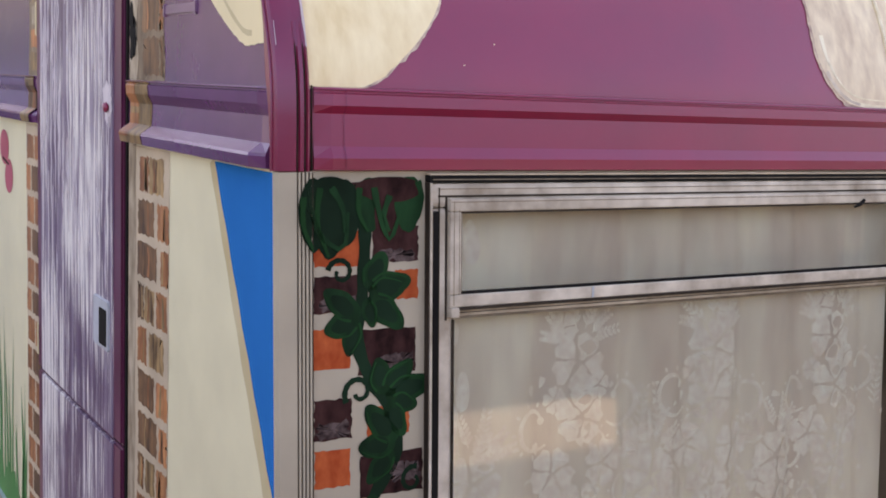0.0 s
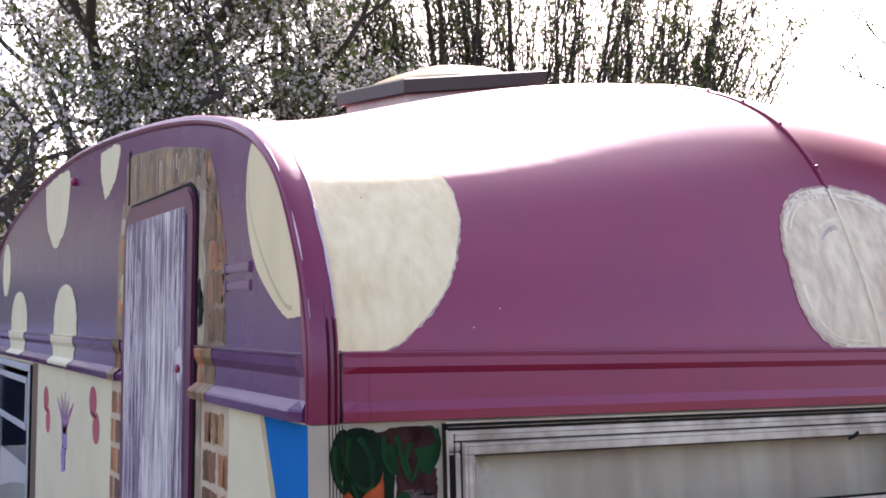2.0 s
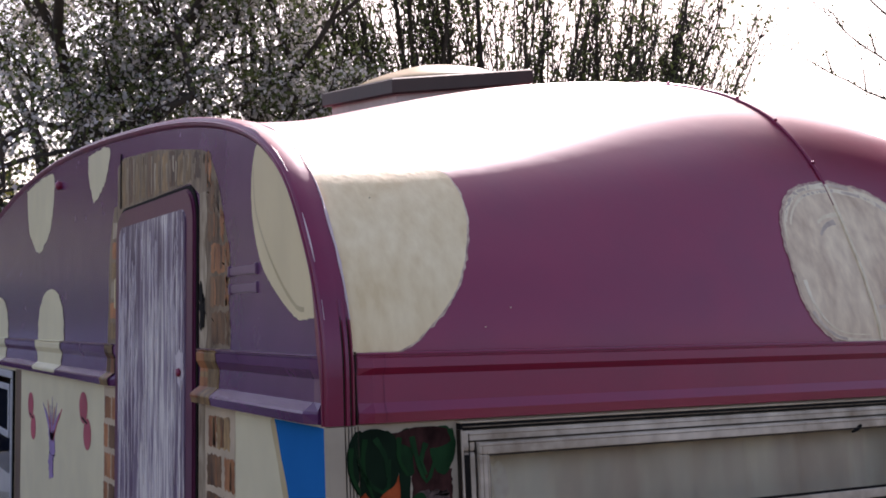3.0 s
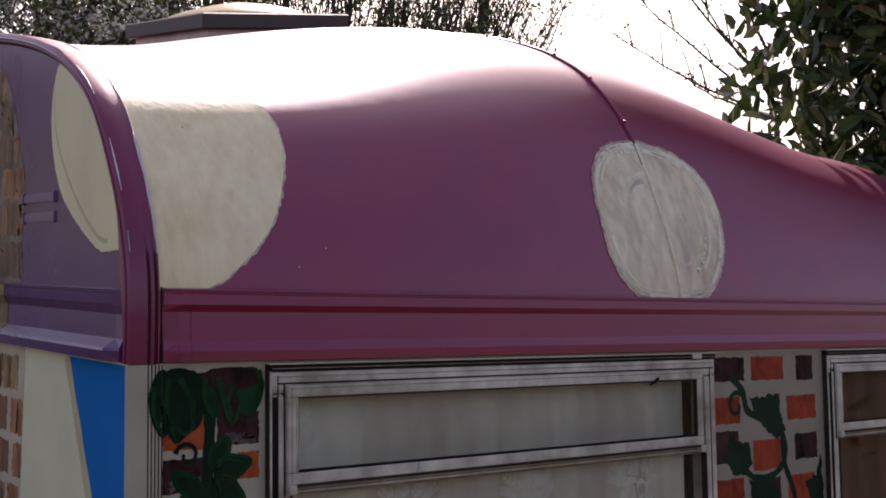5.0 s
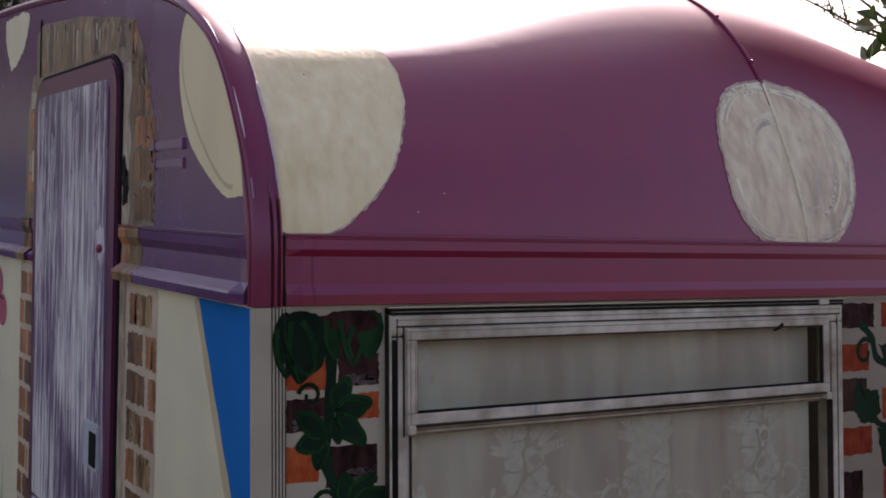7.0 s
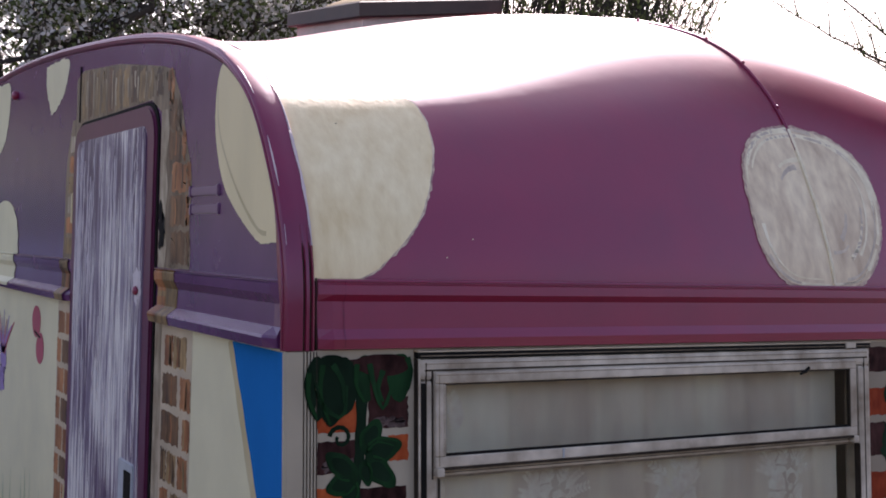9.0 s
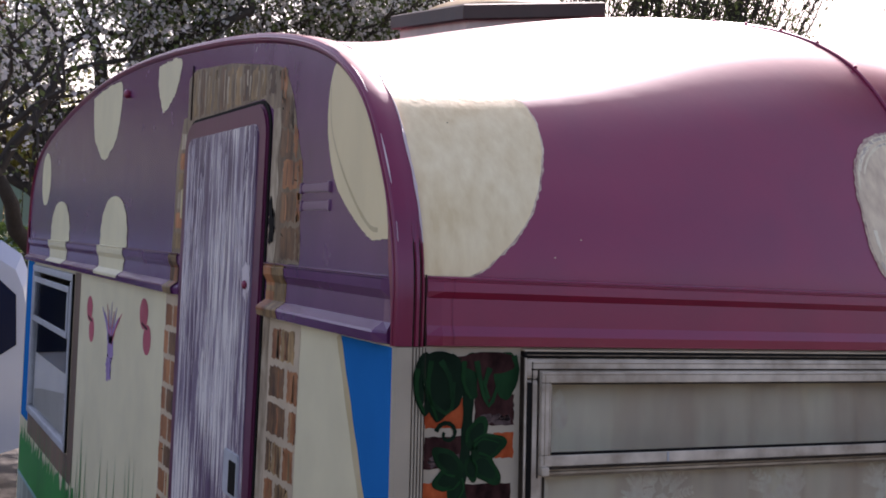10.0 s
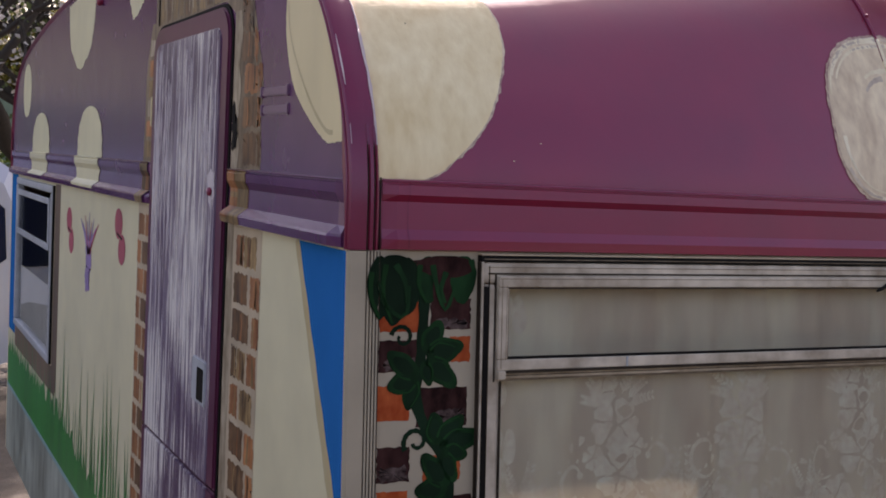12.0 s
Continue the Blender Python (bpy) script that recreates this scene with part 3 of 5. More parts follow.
patch("painted_spot", shape_rings([(0.034, 1.771), (0.093, 1.768), (0.115, 1.770), (0.187, 1.803), (0.267, 1.857), (0.310, 1.932), (0.3155, 1.997), (0.298, 2.046), (0.272, 2.048), (0.205, 2.012), (0.145, 1.963), (0.094, 1.898), (0.058, 1.838), (0.042, 1.795)], 4, 0.0008, 6, 1, True), on_side(0.0025), CREAM, BODY, "cream painted spot with tan edge")
ribbon("tan_edge", [(0.084, 1.7825), (0.117, 1.788), (0.178, 1.8246), (0.245, 1.883), (0.296, 1.949), (0.307, 2.015)], 0.007, on_side(0.0035), TAN, BODY, "", 0.5)
for points in ([(2.557, 2.203), (2.30, 2.215), (2.076, 2.199), (2.11, 2.066), (2.22, 2.008), (2.338, 1.988), (2.44, 2.03), (2.514, 2.079)],
               [(1.590, 2.198), (1.46, 2.198), (1.345, 2.186), (1.38, 2.12), (1.46, 2.085), (1.524, 2.075), (1.586, 2.143)]):
    patch("painted_spot", shape_rings(points, 6, 0.003, 8, 3, True), on_side(0.0025), PALE, BODY, "pale cream painted spot")
patch("painted_spot", blob_rings(3.60, 1.966, 0.125, 0.105, seed=6, power=2.2, rings=6), on_side(0.0025), PALE, BODY, "pale cream painted spot")
for yc, zc, ry, rz in ((2.107, 1.745, 0.208, 0.124), (3.165, 1.748, 0.228, 0.120)):
    zs = [zc - rz * 0.93 + rz * 1.929 * i / 130 for i in range(131)]
    half = [ry * (max(1 - ((q - zc) / rz) ** 2.2, 0) ** 0.46 if q > zc else 1 - 0.16 * ((zc - q) / rz) ** 2) + 0.004 * math.sin(q * 150) for q in zs]
    put = on_side(0.0025, True)
    part("painted_spot", sheet([[put(yc + h * g, q) for g in (-1, -0.5, 0, 0.5, 1)] for q, h in zip(zs, half)]), PALE, BODY, "pale cream painted spot over the belt")

# ---- blue and cream panel beside the corner ----
part("blue_panel", sheet([[(-0.0007, 0.0046 + LEAN * (z - BELT), z), (-0.0007, max(0.213 - 0.525 * (1.617 - z) + 0.0012 * math.sin(z * 190), 0.0050 + LEAN * (z - BELT)), z)] for z in [1.617 - 0.0105 * i for i in range(45)]]), BLUE, BODY, "bright blue painted triangle")
ribbon("tan_edge", [(0.219, 1.617), (0.1625, 1.51), (0.105, 1.40), (0.0535, 1.305), (0.004, 1.212), (-0.034, 1.14)], 0.018, on_side(0.003), TAN, BODY, "", 1.6)

# ---- painted brickwork round the door ----
bricks = part("painted_brickwork", sheet([[(-0.0004, 0.398, z), (-0.0004, 0.606, z)] for z in (FOOT + 0.01, 1.617)]), MORTAR, BODY, "painted brown and terracotta brickwork round the door")


def brick(y0, y1, z0, z1, mat, place, parent, seed, wob=0.0025):
    patch("brick", shape_rings([(y0, z0), (y1, z0), (y1, z1), (y0, z1)], 1, wob, 9, seed), place, mat, parent)


def belt_brick(y0, y1, z0, z1, mat, lift, name="brick"):
    """Paint that runs over the belt moulding."""
    n = max(2, int((z1 - z0) / 0.0018))
    put = on_side(lift, True)
    part(name, sheet([[put(y0 + rnd.uniform(-0.001, 0.001), z), put(y1 + rnd.uniform(-0.001, 0.001), z)] for z in [z0 + (z1 - z0) * i / n for i in range(n + 1)]]), mat, bricks)


pick = [BRICK_BROWN, BRICK_TERRA, BRICK_GREY]
dabs = random.Random(19)


def dab(y0, y1, z0, z1, mat):
    """A dry upright brush stroke over a painted brick."""
    y, w = dabs.uniform(y0 + 0.006, y1 - 0.006), dabs.uniform(0.006, 0.014)
    ribbon("brush_stroke", [(y, z0 + 0.003), (y + dabs.uniform(-0.004, 0.004), (z0 + z1) / 2), (y + dabs.uniform(-0.004, 0.004), z1 - 0.004)], w, on_side(0.0034), mat, bricks, "", 0.6, 8)


COURSES = (((0.4687, 0.552, BRICK_BROWN), (0.4034, 0.458, BRICK_TERRA)),
           ((0.505, 0.552, BRICK_TERRA), (0.424, 0.496, BRICK_GREY)),
           ((0.522, 0.554, BRICK_BROWN), (0.466, 0.514, BRICK_GREY), (0.4034, 0.456, BRICK_TERRA)),
           ((0.452, 0.550, BRICK_BROWN), (0.4034, 0.442, BRICK_TERRA)))
z, k = FOOT + 0.009, 0
while z < 1.60:
    h = 0.055 + rnd.uniform(-0.003, 0.003)
    for q, (y0, y1, m) in enumerate(COURSES[k % 4]):
        shift = rnd.uniform(-0.005, 0.005)
        brick(y0 + shift, y1 + shift, z, min(z + h, 1.612), m, on_side(0.0025), bricks, 7 * k + q, 0.0030)
        if z > 0.95:
            dab(y0 + shift, y1 + shift, z, min(z + h, 1.612), pick[(k + q) % 3])
            dab(y0 + shift, y1 + shift, z, min(z + h, 1.612), pick[(k + q + 1) % 3])
    z, k = z + h + 0.0135, k + 1
part("tan_strip", sheet([[(-0.0008, 0.566 + 0.003 * math.sin(q * 37), q), (-0.0008, 0.606, q)] for q in [FOOT + 0.01 + 0.0205 * i for i in range(61)]]), STRIP, bricks, "pale tan strip beside the door seal")
part("mortar", sheet([[(-0.0004, 1.252, z), (-0.0004, 1.388, z)] for z in (FOOT + 0.01, 1.617)]), MORTAR, bricks)
z, k = FOOT + 0.02, 0
while z < 1.60:
    h = 0.052 + rnd.uniform(-0.004, 0.004)
    if k % 2:
        brick(1.256, 1.305, z, min(z + h, 1.614), BRICK_TERRA, on_side(0.0025), bricks, k + 100)
        brick(1.315, 1.38, z, min(z + h, 1.614), BRICK_TERRA, on_side(0.0025), bricks, k + 150)
    else:
        brick(1.256, 1.335, z, min(z + h, 1.614), BRICK_BROWN, on_side(0.0025), bricks, k + 200)
        brick(1.346, 1.388, z, min(z + h, 1.614), BRICK_TERRA, on_side(0.0025), bricks, k + 250)
    z, k = z + h + 0.014, k + 1
# over the belt
belt_brick(0.475, 0.589, 1.6205, 1.7195, BRICK_GREY, 0.0012, "mortar")
belt_brick(1.2635, 1.345, 1.6205, 1.7195, BRICK_GREY, 0.0012, "mortar")
belt_brick(0.480, 0.530, 1.648, 1.700, BRICK_GREY, 0.0022)
belt_brick(0.540, 0.587, 1.632, 1.668, BRICK_TERRA, 0.0022)
belt_brick(0.540, 0.587, 1.678, 1.716, BRICK_TERRA, 0.0022)
belt_brick(1.268, 1.30, 1.640, 1.690, BRICK_TERRA, 0.0022)
belt_brick(1.31, 1.342, 1.650, 1.705, BRICK_BROWN, 0.0022)
# up the door's edge, then over it
def strip_edge(z):
    """Outer edge of the brick strip beside the door, curving in over it."""
    return 0.428 + 0.12 * max((z - 1.86) / 0.22, 0) ** 1.5 + 0.004 * math.sin(z * 46)


part("mortar", sheet([[(-0.0004, strip_edge(z), z), (-0.0004, 0.604, z)] for z in [1.7195 + 0.0178 * i for i in range(21)]]), WASH, bricks)
part("tan_strip", sheet([[(-0.0010, 0.562 + 0.006 * math.sin(z * 60), z), (-0.0010, 0.604, z)] for z in [1.7195 + 0.0178 * i for i in range(17)]]), STRIP, bricks)
patch("bare_patch", shape_rings([(0.601, 1.752), (0.570, 1.757), (0.562, 1.785), (0.572, 1.812), (0.590, 1.838), (0.602, 1.832)], 2, 0.005, 6, 3), on_side(0.006), RUBBER, bricks, "black bare patch beside the door seal")
z, k = 1.726, 0
while z < 2.05:
    h = 0.050 + rnd.uniform(-0.006, 0.008)
    e, lean = strip_edge(z + h / 2), 0.020 * max((z - 1.8) / 0.2, 0)
    for q, (y0, y1) in enumerate(((e + 0.004, e + 0.022), (e + 0.028, min(e + 0.106, 0.556)))):
        m = (BRICK_TERRA if q == 0 else (BRICK_BROWN, BRICK_BROWN, BRICK_TERRA)[k % 3]) if k % 4 else BRICK_BROWN
        patch("brick", shape_rings([(y0, z - lean), (y1, z), (y1, z + h), (y0, z + h - lean)], 1, 0.0035, 9, 300 + 9 * k + q), on_side(0.0028), m, bricks)
        if q:
            dab(y0, y1, z, z + h, BRICK_BROWN)
            dab(y0, y1, z, z + h, pick[k % 2])
    z, k = z + h + 0.010, k + 1
part("mortar", sheet([[(-0.00055, y, z0 + (z1 - z0) * q) for q in (0, 0.5, 1)] for y, z0, z1 in ((0.535, 2.0, 2.07), (0.60, 2.0, 2.085), (0.67, 2.03, 2.095), (0.90, 2.028, 2.125), (1.20, 2.02, 2.145), (1.262, 1.98, 2.13))]), WASH, bricks)
for k in range(11):
    y = 0.60 + 0.057 * k
    top = min(top_at(y) - 0.052, 2.15)
    patch("brick", shape_rings([(y, 2.034), (y + 0.040, 2.034), (y + 0.041, top - 0.006 * (k % 3)), (y + 0.002, top - 0.004)], 1, 0.004, 6, k + 400), on_side(0.0025), (BRICK_BROWN, BRICK_GREY, BRICK_GREY)[k % 3], bricks)
part("mortar", sheet([[(-0.0004, 1.25, z), (-0.0004, 1.352 - 0.06 * max((z - 1.86) / 0.2, 0) ** 1.5 + 0.005 * math.sin(z * 30), z)] for z in [1.7195 + 0.02 * i for i in range(17)]]), WASH, bricks)
for k in range(6):
    brick(1.262, 1.336 - 0.006 * k, 1.73 + 0.047 * k, 1.768 + 0.047 * k, (BRICK_GREY, BRICK_TERRA, STRIP)[k % 3], on_side(0.0025), bricks, k + 430)
for k in range(24):
    y = 0.575 + 0.0265 * k + dabs.uniform(-0.006, 0.006)
    top = min(top_at(y) - 0.060, 2.14) - dabs.uniform(0, 0.02)
    ribbon("brush_stroke", [(y, top), (y + dabs.uniform(-0.006, 0.006), 2.075), (y + dabs.uniform(-0.006, 0.006), 2.036 + dabs.uniform(0, 0.03))], dabs.uniform(0.004, 0.013), on_side(0.0036), STRIP if k % 3 else WASH, bricks, "", 0.6, 8)

# ---- stable door ----
door = new("door")
door.parent = BODY
tagged(door, "closed lilac stable door with dry white brush streaks")


def rounded(y0, y1, z0, z1, r, top=True, bottom=False):
    pts = []
    for cy, cz, a0, on in ((y1 - r, z1 - r, 0, top), (y0 + r, z1 - r, 90, top), (y0 + r, z0 + r, 180, bottom), (y1 - r, z0 + r, 270, bottom)):
        if on:
            pts += [(cy + r * math.cos(radians(a0 + a)), cz + r * math.sin(radians(a0 + a))) for a in range(0, 91, 15)]
        else:
            pts.append({0: (y1, z1), 90: (y0, z1), 180: (y0, z0), 270: (y1, z0)}[a0])
    return pts


def slab(pts, x0, x1, bevel=0.003):
    bm = bmesh.new()
    a = [bm.verts.new((x0, y, z)) for y, z in pts]
    b = [bm.verts.new((x1, y, z)) for y, z in pts]
    bm.faces.new(a)
    bm.faces.new(b[::-1])
    n = len(pts)
    for i in range(n):
        bm.faces.new((a[i], b[i], b[(i + 1) % n], a[(i + 1) % n]))
    bmesh.ops.recalc_face_normals(bm, faces=bm.faces)
    if bevel:
        es = [e for e in bm.edges if abs(e.verts[0].co.x - x0) < 1e-6 and abs(e.verts[1].co.x - x0) < 1e-6]
        bmesh.ops.bevel(bm, geom=es, offset=bevel, segments=2, affect="EDGES")
    return bm


RUN = paint("dried white paint runs", (0.62, 0.56, 0.58), 0.45)
part("door_seal", slab(rounded(0.609, 1.247, 0.44, 2.027, 0.068), -0.003, 0.035, 0.001), RUBBER, door, "black rubber door seal")
upper = part("upper_leaf", slab(rounded(0.619, 1.240, 1.109, 2.020, 0.065), -0.009, 0.03, 0.004), BORDER, door, "upper door leaf with plum border")
lower = part("lower_leaf", slab([(0.619, 0.45), (1.240, 0.45), (1.240, 1.105), (0.619, 1.105)], -0.009, 0.03, 0.004), BORDER, door, "lower door leaf with plum border")
part("streaked_panel", slab(rounded(0.664, 1.200, 1.1115, 1.982, 0.03), -0.0115, -0.005, 0.002), STREAK, upper, "white streaks over lilac paint")
part("streaked_panel", slab([(0.664, 0.49), (1.200, 0.49), (1.200, 1.1025), (0.664, 1.1025)], -0.0115, -0.005, 0.002), STREAK, lower, "white streaks over lilac paint")
runs = random.Random(77)
for k in range(70):
    y0, z1 = runs.uniform(0.676, 1.188), 1.97 - 0.62 * runs.random() ** 1.6
    long = runs.uniform(0.06, 0.34)
    pts = [(-0.0118, y0 + 0.0025 * math.sin(z1 * 60 + q * 1.9 + k) + runs.uniform(-0.001, 0.001), z1 - long * q / 9) for q in range(10)]
    part("paint_run", tube(pts, [0.0006] + [runs.uniform(0.0008, 0.0022) for _ in range(8)] + [0.0005], 5), RUN, upper, "", True)
latch = part("latch_plate", slab(rounded(0.678, 0.776, 1.256, 1.345, 0.008, True, True), -0.0150, -0.010, 0.002), STEEL, upper, "recessed grey latch plate")
part("latch_hole", slab(rounded(0.688, 0.734, 1.264, 1.328, 0.004, True, True), -0.0158, -0.014, 0.0), RUBBER, latch)
patch("bare_patch", shape_rings([(0.668, 1.668), (0.700, 1.640), (0.712, 1.668), (0.722, 1.700), (0.700, 1.716), (0.672, 1.708)], 2, 0.003, 6, 4), lambda y, z: (-0.0123, y, z), RUN, upper, "white paint round the knob")
part("knob", tube([(-0.008, 0.690, 1.672), (-0.013, 0.690, 1.672), (-0.015, 0.690, 1.672), (-0.020, 0.690, 1.672)], [0.006, 0.006, 0.009, 0.007], 12), PLUM, upper, "small plum knob", True)
for z0 in (1.80, 1.13, 0.60):
    part("hinge", slab(rounded(1.244, 1.262, z0, z0 + 0.07, 0.004, True, True), -0.008, 0, 0.002), TAN, door)

CLIP = paint("lavender plate paint", (0.17, 0.075, 0.16), 0.3, spec=0.8)
# small fittings on the side
for z0, h, deep in ((1.844, 0.015, 0.0035), (1.814, 0.015, 0.0020)):
    clip = part("clip_plate", slab(rounded(0.290, 0.424, z0, z0 + h, 0.004, True, True), -deep, 0, 0.0018), CLIP, BODY, "small lavender clip plate")
    for y0 in (0.285, 0.420):
        part("lug", slab(rounded(y0, y0 + 0.009, z0 - 0.002, z0 + h + 0.002, 0.003, True, True), -deep - 0.0015, 0, 0.0012), CLIP, clip)
part("wall_joint", slab([(1.222, 2.03), (1.226, 2.03), (1.226, 2.157), (1.222, 2.157)], -0.0032, 0, 0), RUBBER, BODY)
part("side_knob", tube([(0, 1.966, 2.162), (-0.010, 1.966, 2.162), (-0.016, 1.966, 2.162)], [0.011, 0.014, 0.008], 10), PLUM, BODY, "", True)

# ---- meadow mural on the side ----
mural = part("painted_meadow", slab([(1.39, 0.668), (4.05, 0.668), (4.05, 0.684), (1.39, 0.684)], -0.0012, 0, 0), AQUA, BODY, "painted green grass with butterflies on cream")
part("painted_skirt", sheet([[(-0.0005, 1.39, z), (-0.0005, 4.05, z)] for z in (FOOT, 0.668)]), SKIRT, mural)
top_line = [(1.392 + 2.655 * i / 160, 0.72 + 0.13 * min(max((2.655 * i / 160) / 1.2, 0), 1) + rnd.uniform(-0.03, 0.05)) for i in range(161)]
part("painted_grass", sheet([[(-0.0008, y, 0.684) for y, z in top_line], [(-0.0008, y, z) for y, z in top_line]]), GRASS_PAINT, mural)
for k in range(80):
    y = 1.41 + 2.6 * (k / 80) ** 1.25 + rnd.uniform(-0.02, 0.02)
    hgt = rnd.uniform(0.10, 0.26) + (0.14 if rnd.random() < 0.25 and y < 2.6 else 0)
    w = rnd.uniform(0.016, 0.03)
    bend = rnd.uniform(-0.03, 0.03)
    z0 = 0.71
    ribbon("blade", [(y, z0), (y + bend * 0.3, z0 + hgt * 0.6), (y + bend, z0 + hgt + 0.06)], w, on_side(0.003 + 0.0006 * (k % 3)), GRASS_PAINT, mural, "", 0.05, 8)
for yc, zt in ((2.415, 1.552), (1.605, 1.592)):
    fly = patch("butterfly", blob_rings(yc + 0.025, zt - 0.042, 0.050, 0.042, seed=8, rings=2, n=20), on_side(0.003), PINK, mural, "pink painted butterfly")
    patch("wing", blob_rings(yc - 0.025, zt - 0.108, 0.046, 0.040, seed=9, rings=2, n=20), on_side(0.003), PINK, fly)
    ribbon("feeler", [(yc + 0.045, zt - 0.068), (yc, zt - 0.076), (yc - 0.028, zt - 0.08)], 0.006, on_side(0.004), LEAF_DARK, fly)
fl = patch("flower", shape_rings([(2.040, 1.325), (2.105, 1.318), (2.125, 1.37), (2.105, 1.40), (2.118, 1.45), (2.03, 1.455), (2.015, 1.40), (2.042, 1.37)], 2, 0.006), on_side(0.003), LILAC, mural, "lilac painted flower spray")
for k in range(9):
    a = -0.9 + 0.22 * k
    ribbon("stalk", [(2.07 + 0.02 * a, 1.43), (2.07 + 0.08 * a, 1.48), (2.07 + 0.17 * a, 1.555 - 0.03 * abs(a) - 0.02 * (k % 2))], 0.015, on_side(0.0035), PINK if k % 3 == 0 else LILAC, fl, "", 0.4, 8)
part("blue_panel", sheet([[(-0.0005, 3.83, z), (-0.0005, 4.05, z)] for z in (0.93, 1.617)]), BLUE, BODY)
part("painted_window_border", sheet([[(-0.0005, 2.635, z), (-0.0005, 2.755, z)] for z in (0.90, 1.615)]), BROWN, BODY, "brown painted timber border")
part("painted_window_border", sheet([[(-0.0008, 2.66, z), (-0.0008, 3.82, z)] for z in (0.885, 0.975)]), BROWN, BODY)

# side window
def bars(name, place, u0, u1, z0, z1, w, a, b, mat, parent, label=""):
    """A frame of four bars under one thing; place maps (u, z, out) to the world."""
    made = []
    for k, (lo, hi) in enumerate((((u0, z0), (u1, z0 + w)), ((u0, z1 - w), (u1, z1)), ((u0, z0 + w), (u0 + w, z1 - w)), ((u1 - w, z0 + w), (u1, z1 - w)))):
        bm = box((lo[0], a, lo[1]), (hi[0], b, hi[1]), min(w, abs(b - a)) * 0.22)
        for v in bm.verts:
            v.co = Vector(place(v.co.x, v.co.z, v.co.y))
        bmesh.ops.recalc_face_normals(bm, faces=bm.faces)
        made.append(part(name if k == 0 else ("rail" if k == 1 else "stile"), bm, mat, parent if k == 0 else (made[0] if parent is BODY else parent), label if k == 0 else ""))
    return made[0]


def bar(name, place, u0, u1, z0, z1, a, b, mat, parent, label="", bevel=0.002):
    bm = box((u0, min(a, b), z0), (u1, max(a, b), z1), bevel)
    for v in bm.verts:
        v.co = Vector(place(v.co.x, v.co.z, v.co.y))
    bmesh.ops.recalc_face_normals(bm, faces=bm.faces)
    return part(name, bm, mat, parent, label)


def pane(place, u0, u1, z0, z1, out, parent, turn=False):
    rows = [[place(u0, z, out), place(u1, z, out)] for z in ((z1, z0) if turn else (z0, z1))]
    ob = part("pane", sheet(rows), GLASS, parent)
    ob.visible_shadow = False
    return ob


side_at = lambda u, z, o: (-o, u, z)
end_at = lambda u, z, o: end_wall(u, z, o)
sw = bars("side_window", side_at, FWIN[0] - 0.01, FWIN[1] + 0.01, FWIN[2] - 0.01, FWIN[3] + 0.008, 0.028, -0.02, 0.012, SILVER, BODY, "grey framed side window with top vent")
bars("vent_sash", side_at, 2.82, 3.74, 1.375, 1.56, 0.022, 0.004, 0.014, SILVER, sw)
bar("frame_seal", side_at, FWIN[0] - 0.018, FWIN[0] - 0.010, FWIN[2] - 0.01, FWIN[3] + 0.008, 0, 0.008, RUBBER, sw)
pane(side_at, 2.84, 3.72, 1.395, 1.545, 0.009, sw, True)
pane(side_at, 2.80, 3.77, 1.01, 1.375, -0.002, sw, True)
bar("blind", side_at, 2.79, 3.78, 1.0, 1.235, -0.016, -0.012, WHITE_FRAME, sw, "white panel behind the lower pane", 0)

